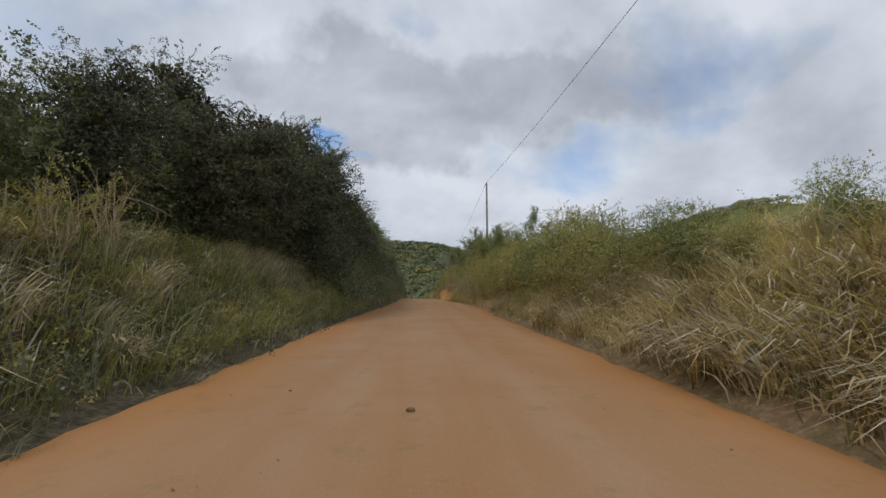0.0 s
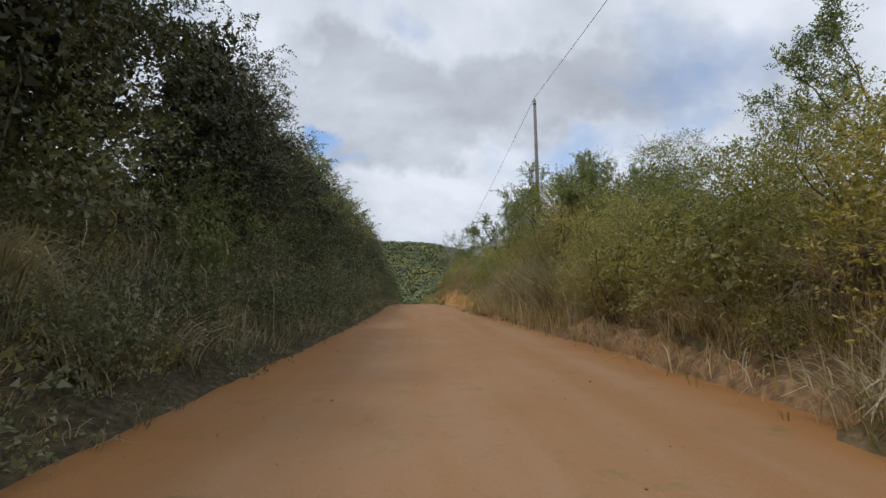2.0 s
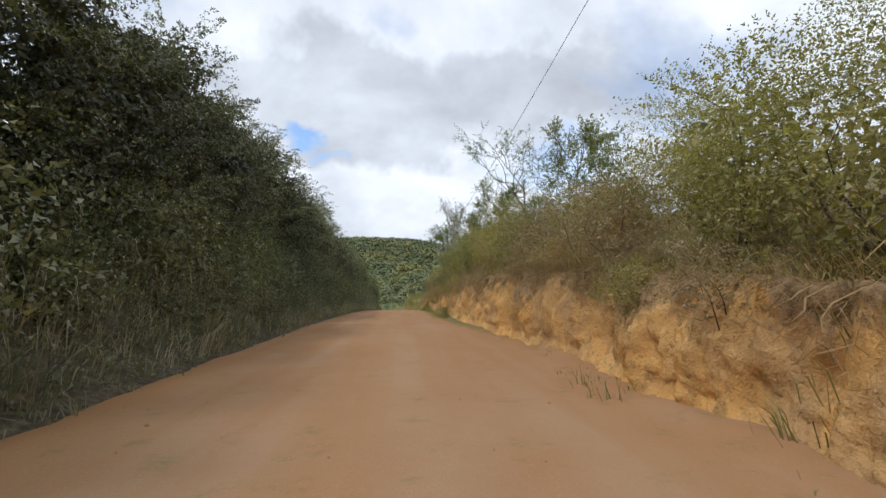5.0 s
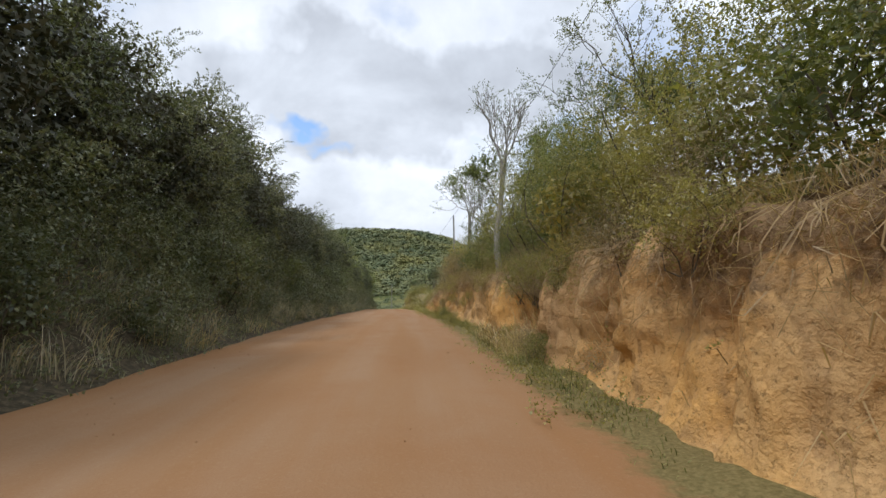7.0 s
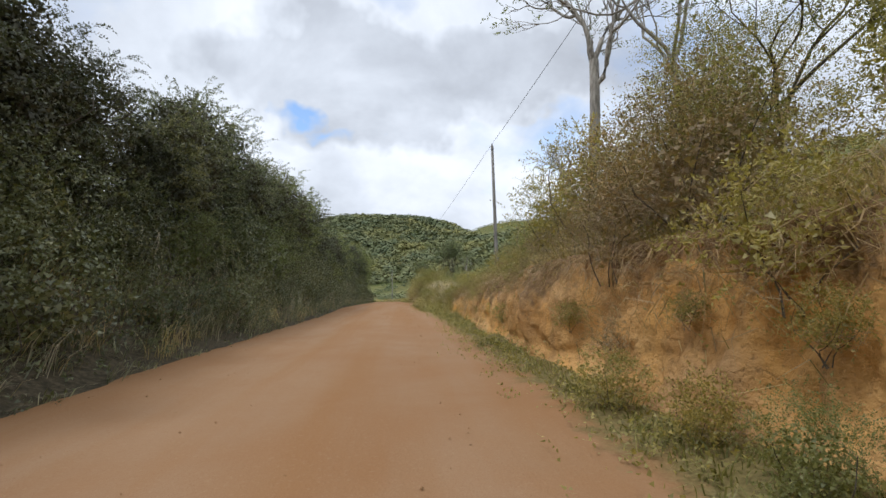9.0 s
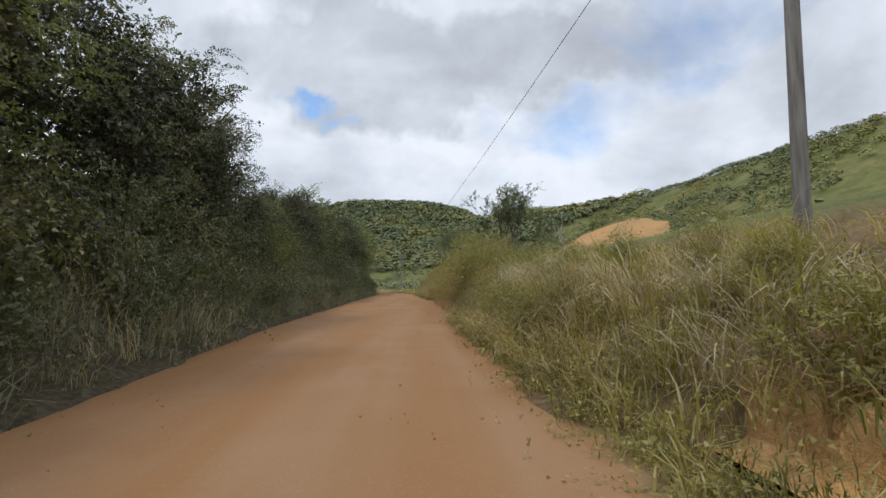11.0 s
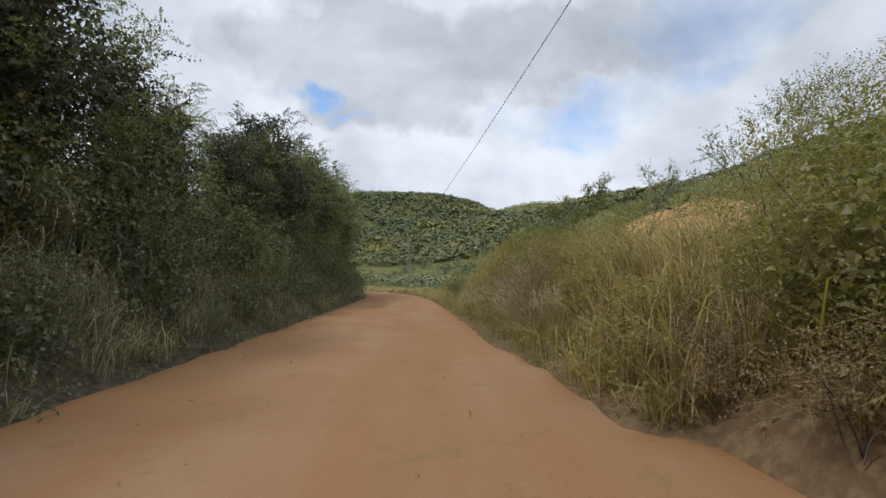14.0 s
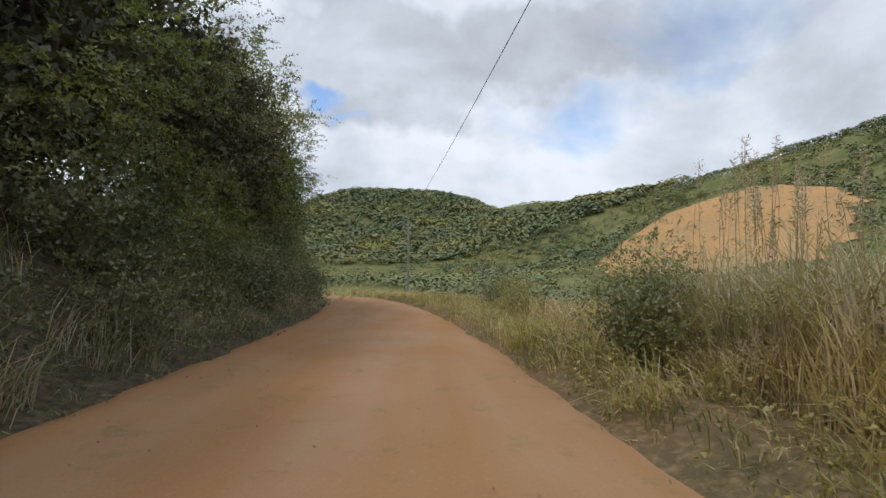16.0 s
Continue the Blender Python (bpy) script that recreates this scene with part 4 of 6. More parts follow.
# ---------------------------------------------------------------- plants along the left edge
LEFT_TOP = along(((-40, 5.5), (0, 5.0), (7, 5.7), (10, 6.6), (13.5, 7.9), (17, 9.2), (21, 10.8), (28, 11.4), (33, 10.2), (42, 9.8), (50, 10.2), (62, 10.7), (71, 11), (82, 10.6), (87, 9.4), (92, 10.1), (98, 10.4), (101, 9), (104, 7), (108, 8.8),
                  (117, 9.4), (131, 8.6), (135, 7.4), (139, 4.2), (142, 4.8), (146, 6.2), (154, 7.4), (161, 4.6), (166, 6.0), (173, 7.4), (183, 6.4), (193, 4.8), (201, 1.5)))
y = -14.0
while y < 203:
    gx = float(road_l(y)) - rng.uniform(3.0, 4.4) - (1.2 if y < 14 else 0.0)
    g = float(land(gx, y))
    eye = float(road_z(y)) + 1.35
    h = eye + (float(LEFT_TOP(y)) - eye) * (1.0 - gx) / (8.0 if y < 22 else 7.2) - g + rng.uniform(-0.75, 0.6)
    if h > 3.6:
        u = rng.random()
        # shade-darkened leaf colour for y 9 to 33, elsewhere for three in ten
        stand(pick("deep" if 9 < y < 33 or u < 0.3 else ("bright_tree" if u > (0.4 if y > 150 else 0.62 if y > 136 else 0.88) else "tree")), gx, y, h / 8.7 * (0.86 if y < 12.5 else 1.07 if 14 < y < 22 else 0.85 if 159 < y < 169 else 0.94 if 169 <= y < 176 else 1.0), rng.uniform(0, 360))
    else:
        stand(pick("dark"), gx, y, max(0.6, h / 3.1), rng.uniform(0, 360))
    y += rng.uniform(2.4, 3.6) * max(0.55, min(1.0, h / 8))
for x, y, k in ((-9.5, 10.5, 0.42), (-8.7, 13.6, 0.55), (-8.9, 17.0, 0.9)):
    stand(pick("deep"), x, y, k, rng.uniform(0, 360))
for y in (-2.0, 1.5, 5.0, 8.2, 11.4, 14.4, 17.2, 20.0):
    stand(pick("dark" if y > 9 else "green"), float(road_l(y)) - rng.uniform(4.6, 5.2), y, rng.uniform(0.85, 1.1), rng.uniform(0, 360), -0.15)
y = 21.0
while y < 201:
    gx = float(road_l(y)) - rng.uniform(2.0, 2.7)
    # some of these bushes carry their shade in the leaf colour
    stand(pick(("shade_bush", "dark", "dark", "shade_bush", "green")[rng.integers(5)]), gx, y, rng.uniform(0.8, 1.2), rng.uniform(0, 360), -0.15)
    y += rng.uniform(2.6, 3.8)
y = -10.0
while y < 204:
    gx = float(road_l(y)) - rng.uniform(0.9, 1.5)
    name = "dark_low" if rng.random() < (0.9 if y > 24 else 0.45) else ("olive_low" if rng.random() < 0.6 else "dark_low")
    if y > 20 or rng.random() < 0.35:
        stand(pick(name if y > 20 else "olive_low"), gx, y, rng.uniform(0.8, 1.25) * (1.0 if y > 20 else 0.6), rng.uniform(0, 360), -0.15)
    y += rng.uniform(2.5, 3.7)

y = 40.0
while y < 203:
    stand(pick("dark_low"), float(road_l(y)) - rng.uniform(1.6, 3.2), y, rng.uniform(1.0, 1.6), rng.uniform(0, 360), -0.1)
    y += rng.uniform(2.0, 3.0)
# ---------------------------------------------------------------- plants along the right edge
RIGHT_TOP = along(((-40, 2.8), (0, 2.8), (6, 3.0), (12, 4.0), (16, 4.9), (19, 5.2), (22, 4.4), (25, 4.6), (32, 4.7), (36, 5.8), (46, 5.8), (52, 6.0), (57, 6.2), (67, 5.4), (72, 6.6), (82, 6.4), (88, 6.2), (92, 5.6), (98, 6.2), (103, 6.2),
                   (107, 4.8), (112, 3.4), (118, 2.6), (126, 1.9), (131, 1.8), (135, 2.9), (138, 2.0), (146, 1.1), (152, 1.3), (157, 1.8), (164, 2.3), (169, 0.3), (173, -1.2)))


def right_foot(y):
    c = float(is_cut(np.array(y)))
    return float(road_r(y)) * (1 - c) + (float(cut_base(np.array(y))) - 0.3) * c


HEIGHT = {"thicket": 2.6, "green": 2.7, "olive": 2.5, "brown": 2.1, "tall": 4.5, "tall_olive": 4.5}
y = -14.0
while y < 172:
    gx = right_foot(y) + rng.uniform(1.9, 3.0)
    g = float(land(gx, y))
    eye = float(road_z(y)) + 1.35
    h = max(0.8, eye + (float(RIGHT_TOP(y)) - eye) * (gx - 0.8) / 5.2 - g + rng.uniform(-0.4, 0.2))
    if 117 < y < 130:
        h = min(h, 0.9)
    name = ("green", "olive", "thicket", "olive")[rng.integers(4)] if 52 < y < 118 else (("thicket", "green", "olive", "thicket") if y > 32 else ("green", "green", "green", "olive"))[rng.integers(4)]
    if name == "thicket":
        h *= 1.15
    if h > 3.3:
        name = "tall" if rng.random() < 0.35 else "tall_olive"
    open_spot = 95.2 < y < 96.6
    stand(pick("olive" if open_spot else name), gx + (0.5 if h > 3.3 else 0), y, h / HEIGHT[name] * (0.6 if open_spot else 1.0), rng.uniform(0, 360))
    if rng.random() < 0.22 and y > 50:
        name = "olive" if rng.random() < 0.6 else "green"
        stand(pick(name), gx + 2.6 + rng.uniform(-0.8, 0.8), y + rng.uniform(-1, 1), min(1.5, h / HEIGHT[name]) * rng.uniform(0.75, 0.95), rng.uniform(0, 360))
    y += rng.uniform(1.7, 2.5) * max(0.75, min(1.25, h / 2.6))
y = 11.0
while y < 34:
    gx = float(road_r(y)) + rng.uniform(1.25, 2.0)
    eye = float(road_z(y)) + 1.35
    h = max(1.2, eye + (float(RIGHT_TOP(y)) - eye) * (gx - 0.8) / 5.2 - float(land(gx, y)) + rng.uniform(-0.3, 0.3))
    name = (("green", "green", "olive", "thicket") if y < 21 else ("olive", "olive", "olive", "thicket"))[rng.integers(4)]
    stand(pick(name), gx, y, min(1.25, h / HEIGHT[name]), rng.uniform(0, 360), -0.1)
    y += rng.uniform(1.4, 2.1)
# bushes along the lip of the cut, some hanging down over the clay
y = 47.0
while y < 119:
    gx = float(cut_base(np.array(y))) + rng.uniform(0.75, 1.25)
    name = ("olive", "green", "olive", "brown")[rng.integers(4)]
    stand(pick(name), gx, y, rng.uniform(0.65, 1.05) * (1.0 - 0.5 * float(smooth((y - 99) / 7))), rng.uniform(0, 360), -0.1)
    lip = float(road_z(y)) + float(cut_h(np.array(y)))
    if rng.random() < 0.9:
        stand(pick("brown_low" if rng.random() < 0.7 else "olive_low"), float(cut_base(np.array(y))) + rng.uniform(0.05, 0.35), y + 0.8, rng.uniform(0.55, 0.85), rng.uniform(0, 360), at=lip - rng.uniform(0.2, 0.75))
    y += rng.uniform(1.7, 2.6)
# low plants at the foot of the first bank
y = 20.0
while y < 47:
    stand(pick(("olive_low", "brown_low", "olive_low")[rng.integers(3)]), float(road_r(y)) + rng.uniform(0.9, 1.7), y, rng.uniform(0.5, 0.85), rng.uniform(0, 360), -0.12)
    y += rng.uniform(2.4, 3.6)
y = 131.0
while y < 166:
    gx = float(road_r(y)) + rng.uniform(1.3, 2.0)
    eye = float(road_z(y)) + 1.35
    h = eye + (float(RIGHT_TOP(y)) - eye) * (gx - 0.8) / 5.2 - float(land(gx, y))
    name = ("olive", "thicket", "thicket", "olive")[rng.integers(4)]
    stand(pick(name), gx, y, float(np.clip(h / HEIGHT[name], 0.45, 1.0)), rng.uniform(0, 360), -0.1)
    y += rng.uniform(2.2, 3.4)
for y in np.arange(49, 110, 3.1):
    y = float(y + rng.uniform(-1, 1))
    stand(pick("canes"), float(cut_base(np.array(y))) + rng.uniform(1.2, 2.0), y, rng.uniform(0.6, 1.05), rng.uniform(0, 360))
for y in (34.5, 37.0, 39.5, 41.5, 43.5, 46.0):
    gx = float(road_r(y)) + rng.uniform(0.9, 1.5)
    stand(pick("thicket" if y < 42 else "olive"), gx + 0.9, y, rng.uniform(0.8, 1.15), rng.uniform(0, 360), -0.1)
    stand(pick("canes"), gx - 0.2, y + 1.2, rng.uniform(0.8, 1.2), rng.uniform(0, 360))
for y in (150.0, 158.0, 161.0, 165.0, 169.0):
    stand(pick("canes"), float(road_r(y)) + rng.uniform(2.4, 3.4), y, rng.uniform(0.7, 1.0), rng.uniform(0, 360))
# the round green tree beside the pole, and bushes where the bank ends
stand(kinds["leafy"][0], 5.8, 46.3, 1.12, 40)
stand(kinds["leafy"][1], 6.5, 44.6, 0.95, 150)
stand(kinds["leafy"][1], 5.7, 39.4, 1.15, 110)
stand(kinds["leafy"][0], 6.8, 36.6, 1.0, 200)
stand(kinds["tall_olive"][0], 7.9, 40.2, 1.05, 15)
stand(kinds["tall"][1], 7.6, 33.4, 0.8, 200)
stand(kinds["leafy"][0], 8.3, 27.6, 0.85, 290)
stand(kinds["tall_olive"][0], 5.9, 37.6, 1.0, 75)
stand(kinds["leafy"][0], 5.3, 37.0, 1.25, 120)
stand(kinds["tall_olive"][1], 5.0, 31.6, 0.58, 10)
stand(kinds["leafy"][1], 6.6, 66.0, 1.0, 20)
stand(kinds["leafy"][0], 7.1, 94.9, 1.5, 75)
stand(kinds["leafy"][1], 6.3, 170.2, 1.0, 10)
stand(kinds["leafy"][1], 6.6, 77.4, 1.15, 60)
stand(kinds["leafy"][0], 6.5, 83.2, 0.95, 130)
stand(kinds["tall_olive"][0], 5.8, 86.8, 0.85, 30)
stand(kinds["tall"][1], 6.1, 84.2, 0.9, 160)
stand(kinds["olive"][0], 5.1, 82.4, 1.05, 250)
for name, i, x, y, k in (("tall_olive", 1, 6.6, 74.4, 0.72), ("tall_olive", 0, 6.4, 72.6, 0.66), ("canes", 0, 5.3, 73.0, 0.95), ("canes", 1, 5.6, 74.2, 1.05), ("canes", 0, 5.5, 75.4, 1.0), ("tall_olive", 0, 5.7, 100.2, 0.62), ("tall_olive", 1, 6.5, 101.8, 0.5), ("tall_olive", 1, 6.2, 103.8, 0.5), ("brown", 0, 4.9, 99.3, 0.95), ("brown", 1, 5.1, 100.9, 1.0),
                         ("brown", 0, 3.4, 157.6, 0.8), ("brown", 1, 3.1, 159.0, 0.7), ("canes", 0, 2.9, 157.2, 0.85), ("canes", 1, 3.1, 158.4, 0.9), ("canes", 0, 3.6, 159.4, 0.95)):
    stand(kinds[name][i], x, y, k, 53.0 * y, -0.1)
stand(kinds["lacy"][0], 5.6, 153.6, 0.55, 100)
stand(kinds["leafy"][0], 5.7, 160.6, 0.6, 30)
stand(kinds["lacy"][1], 5.9, 158.2, 0.7, 200)
stand(kinds["olive_low"][1], 3.3, 167.4, 0.9, 20)
stand(kinds["thicket"][0], 4.6, 167.2, 0.7, 50)
stand(kinds["olive"][1], 5.4, 168.6, 0.75, 90)
for x, y, k, name in ((4.15, 82.5, 0.5, "brown_low"), (4.1, 84.0, 0.4, "olive_low"), (4.2, 81.8, 0.45, "olive_low"), (4.7, 73.3, 0.55, "olive_low"), (4.6, 80.2, 0.5, "brown_low"), (3.9, 98.0, 0.42, "olive_low"), (3.8, 97.0, 0.5, "green"), (3.7, 99.2, 0.45, "olive_low"), (3.75, 92.6, 0.4, "olive_low")):
    stand(pick(name), x, y, k * (0.55 if name == "green" else 1.0), rng.uniform(0, 360), -0.05, at=float(road_z(y)) + 0.02)
for i in range(16):
    y = 92.0 + 1.35 * i
    lip = float(cut_h(np.array(y)))
    stand(pick("olive_low" if i % 3 else "brown_low"), float(cut_base(np.array(y))) + 0.02, y, rng.uniform(0.22, 0.42), rng.uniform(0, 360), at=float(road_z(y)) + lip * rng.uniform(0.15, 0.75))
for x, y, k, name in ((4.75, 85.4, 0.5, "thicket"), (4.85, 84.2, 0.6, "brown"), (4.8, 82.8, 0.55, "thicket"), (4.7, 81.6, 0.55, "olive"), (4.7, 83.5, 0.6, "brown_low")):
    stand(pick(name), x, y, k, rng.uniform(0, 360), at=float(road_z(y)) + 1.15, tilt=(0, -18))
for y in (60.6, 62.4, 64.2, 66.0):
    stand(pick("brown"), float(cut_base(np.array(y))) + 0.75, y, rng.uniform(0.8, 1.1), rng.uniform(0, 360), -0.1)
for i, y in enumerate((138.4, 139.3, 140.2, 141.0, 141.8, 142.8, 143.6)):
    stand(kinds[("olive_low", "brown_low")[i % 3 == 1]][i % 2], float(road_r(y)) + 1.15 + 0.5 * (i % 2), y, 0.85 + 0.1 * (i % 3), 50.0 * i, 0.05)
y = 123.0
while y < 152:
    gx = float(road_r(y)) + rng.uniform(1.25, 1.6)
    name = ("olive", "thicket", "brown", "olive", "green")[rng.integers(5)]
    stand(pick(name), gx, y, rng.uniform(0.42, 0.62) * (0.6 if y < 129.5 else 1.0), rng.uniform(0, 360), -0.15, tilt=(0, -12))
    if rng.random() < 0.85:
        stand(pick("brown_low" if rng.random() < 0.6 else "olive_low"), float(road_r(y)) + rng.uniform(0.8, 1.05), y + 0.6, rng.uniform(0.5, 0.75), rng.uniform(0, 360), at=float(road_z(y)) + rng.uniform(0.2, 0.45))
    y += rng.uniform(0.9, 1.5)
for name, i, x, y, k in (("tall_olive", 0, 3.5, 132.4, 0.58), ("thicket", 1, 3.3, 131.6, 0.9), ("brown", 0, 3.1, 132.0, 0.95), ("canes", 0, 3.3, 131.6, 0.8),
                         ("tall_olive", 1, 4.5, 137.4, 0.55), ("green", 2, 3.9, 135.2, 0.75), ("brown", 1, 3.7, 136.4, 0.8), ("green", 0, 4.0, 138.6, 0.62),
                         ("dark", 0, 5.6, 134.0, 0.5), ("tall_olive", 0, 4.6, 151.6, 0.5), ("olive", 0, 3.6, 150.4, 0.8), ("green", 1, 3.9, 163.0, 0.65), ("thicket", 0, 3.3, 161.2, 0.7), ("brown", 0, 3.4, 162.2, 0.8), ("green", 2, 4.2, 160.6, 0.7), ("canes", 1, 3.2, 161.8, 0.7), ("leafy", 0, 5.0, 166.4, 0.62), ("tall", 1, 5.4, 164.4, 0.55)):
    stand(kinds[name][i], x, y, k, 67.0 * y, -0.15)
for y in (142.6, 144.2, 145.6, 147.0, 148.4, 149.8):
    stand(pick("olive_low"), float(road_r(y)) + rng.uniform(1.3, 2.6), y, rng.uniform(0.6, 0.9), rng.uniform(0, 360), -0.1)
for y in (160.4, 162.2, 164.0, 165.8, 168.2, 169.6):
    stand(pick(("olive", "thicket", "green")[rng.integers(3)]), float(road_r(y)) + rng.uniform(1.6, 2.4), y, rng.uniform(0.55, 0.75), rng.uniform(0, 360), -0.1)
for y in (133.6, 135.4, 137.4):
    stand(pick(("thicket", "olive", "thicket")[rng.integers(3)]), float(road_r(y)) + rng.uniform(1.5, 2.1), y, rng.uniform(0.55, 0.8), rng.uniform(0, 360), -0.1)
for x, y, k in ((-5.2, 6.6, 0.8), (-5.6, 8.2, 0.9), (-4.6, 32.5, 0.6)):
    stand(pick("canes"), x, y, k, rng.uniform(0, 360))
for x, y, k in ((4.2, 132.6, 0.95), (4.7, 134.2, 1.1), (5.2, 136.0, 1.1), (4.9, 137.4, 1.0), (3.3, 172.3, 0.75), (4.2, 173.4, 0.8), (5.2, 163.5, 0.8)):
    stand(pick("canes"), x, y, k, rng.uniform(0, 360))
    stand(pick("thicket"), x + 0.3, y + 0.6, k * 0.62, rng.uniform(0, 360))
stand(kinds["dark"][1], 2.75, 173.9, 0.6, 15)
stand(kinds["green"][2], 3.1, 174.7, 0.66, 115)
stand(kinds["olive_low"][0], 2.6, 181.0, 0.9, 50)
stand(kinds["dark_low"][1], 3.0, 187.0, 0.9, 80)

# sparse feathery trees over the bank
for x, y, s, turn in ((7.0, 70.0, 1.35, 0), (6.8, 80.5, 0.95, 20), (7.6, 84.0, 1.2, -30), (7.4, 98.5, 1.2, 10), (7.6, 101.5, 1.1, 100)):
    stand(kinds["lacy"][int(y) % 2], x, y, s, turn)

stand(kinds["tree"][1], -9.5, 103.6, 1.15, 70)

field_bushes = [copy_thing(k, pose(0, 0, 0)) for k in (kinds["green"][0], kinds["dark"][1], kinds["olive"][2])]
for ob in SOURCES:
    for o in [*ob.children_recursive, ob]:
        bpy.data.objects.remove(o)

# bare and half-bare trees near the pole
bare_tall = make_pale(71, 8.5, 4.9, LEAF_GREY, "tall pale-barked tree with thin half-bare crown")
bare_tall.matrix_basis = pose(6.4, 105.4, float(land(6.4, 105.4)))
bare_two = make_pale(74, 7.6, 3.2, LEAF_MID, "pale-barked tree with a light green airy crown", girth=0.11, lean=-0.3, spread=0.5, keep_share=0.9)
bare_two.matrix_basis = pose(7.7, 103.4, float(land(7.7, 103.4)))
bank_pale = make_pale(72, 7.8, 4.7, LEAF_GREY, "tall pale-barked tree with thin twigs and few leaves", girth=0.15, lean=0.1, spread=0.45, keep_share=0.4)
bank_pale.matrix_basis = pose(5.75, 91.8, float(land(5.75, 91.8)))
bare_dry = make_pale(77, 7.6, 5.0, LEAF_GREY, "leafless tree with a crooked grey trunk and flat crown", girth=0.17, lean=0.35, spread=1.15, keep_share=0.0, arms=6)
bare_dry.matrix_basis = pose(10.4, 118.4, float(land(10.4, 118.4)))
bare_small = make_lacy(79, LEAF_GREY, 3.0, (0.05, 0.1), 3, 0.05, 0, label="small leafless sapling with forked grey stems", bark=BARK_PALE, open_=0.4, radius=0.05, split=2, up=0.2)
bare_small.matrix_basis = pose(7.1, 132.5, float(land(7.1, 132.5)))
dead_branch = make_lacy(87, LEAF_GREY, 2.6, (0.25, -0.1), 3, 0.05, 0, label="dead pale forked sapling leaning out of the undergrowth", bark=CANE, open_=0.5, radius=0.03, split=2, up=0.0)
dead_branch.matrix_basis = pose(-4.5, 68.4, float(land(-4.5, 68.4)))


def dry_reed(x, y, rise, reach, turn, seed):
    """A broken dry reed: the stem kinks over and its blades hang."""
    r = np.random.default_rng(seed)
    ob = tagged(new("dry_reed"), "broken dry straw-coloured reed with hanging blades", "reed", "dry reeds")
    s = np.linspace(0, 1, 6)[:, None]
    up = np.array((0.15, 0.0, rise)) * s
    over = up[-1] + np.array((reach, 0, 0.05)) * s[1:] + np.array((0, 0, -0.25)) * s[1:] ** 2
    p = np.concatenate([up, over])
    v, f = tube(p, np.linspace(0.012, 0.006, len(p)), 5)
    mesh_object("stem", v, f, CANE, ob)
    for k in range(5):
        at = p[5 + k]
        ln = r.uniform(0.3, 0.55)
        t = np.linspace(0, 1, 5)[:, None]
        mid = at + np.array((0.12 * r.normal(), 0.12 * r.normal(), -ln)) * t ** 1.3 + np.array((0.1, 0.05 * r.normal(), 0.03)) * np.sin(np.pi * t)
        side = np.array((0.7, 0.7, 0)) * 0.014 * (1 - t ** 2)
        v = np.concatenate([mid - side, mid + side])
        i = np.arange(4)[:, None]
        mesh_object("blade", v, i + (0, 1, 6, 5), GRASS_DRY, ob)
    ob.matrix_basis = pose(x, y, float(land(x, y)) - 0.05, 0, 0, turn)


def fallen_bough():
    r = np.random.default_rng(8)
    ob = tagged(new("fallen_branch"), "crooked bare grey bough lying over the clay lip", "branch")
    p = np.array(((0.0, 0.0, 0.0), (0.05, 0.25, 0.02), (-0.1, 0.42, 0.28), (-0.28, 0.5, 0.62), (-0.36, 0.55, 0.85)))
    v, f = tube(p, (0.05, 0.055, 0.06, 0.05, 0.035), 8)
    mesh_object("stem", v, f, BARK_PALE, ob, smoothed=True)
    for k in range(4):
        q, rad = limb(r, p[-1 - k % 2], p[-1] + np.array((-0.1 + 0.35 * r.normal(), 0.35 * r.normal(), 0.45 + 0.1 * r.normal())), 0.022, 0.006, 0.08)
        v, f = tube(q, rad, 5)
        mesh_object("twig", v, f, BARK_PALE, ob, smoothed=True)
    ob.matrix_basis = pose(5.3, 96.7, float(road_z(96.7)) + float(cut_h(np.array(96.7))) + 0.05)


fallen_bough()
dry_reed(-4.7, 99.6, 1.55, 1.1, 70, 1)
dry_reed(-4.5, 95.6, 1.3, 0.9, 40, 2)
dry_reed(-5.0, 7.3, 1.5, 0.9, 60, 3)
dry_reed(-4.2, 36.4, 1.2, 0.8, 30, 4)
sapling = make_pale(81, 3.5, 1.75, LEAF_GREY, "slim young tree with a flat feathery crown", girth=0.05, lean=-0.7, wood=BARK, spread=0.64, keep_share=1.0, arms=6, leaf_len=0.05, each=3)
sapling.matrix_basis = pose(4.97, 144.5, float(land(4.97, 144.5)), 0, 0, 0)
light_shrub = make_lacy(84, LEAF_GREY, 4.6, (0.12, 0.0), 3, 0.085, 8, label="airy many-stemmed shrub with pale green leaves", open_=0.3, radius=0.035, stems=7, up=0.25)
light_shrub.matrix_basis = pose(6.2, 138.2, float(land(6.2, 138.2)))



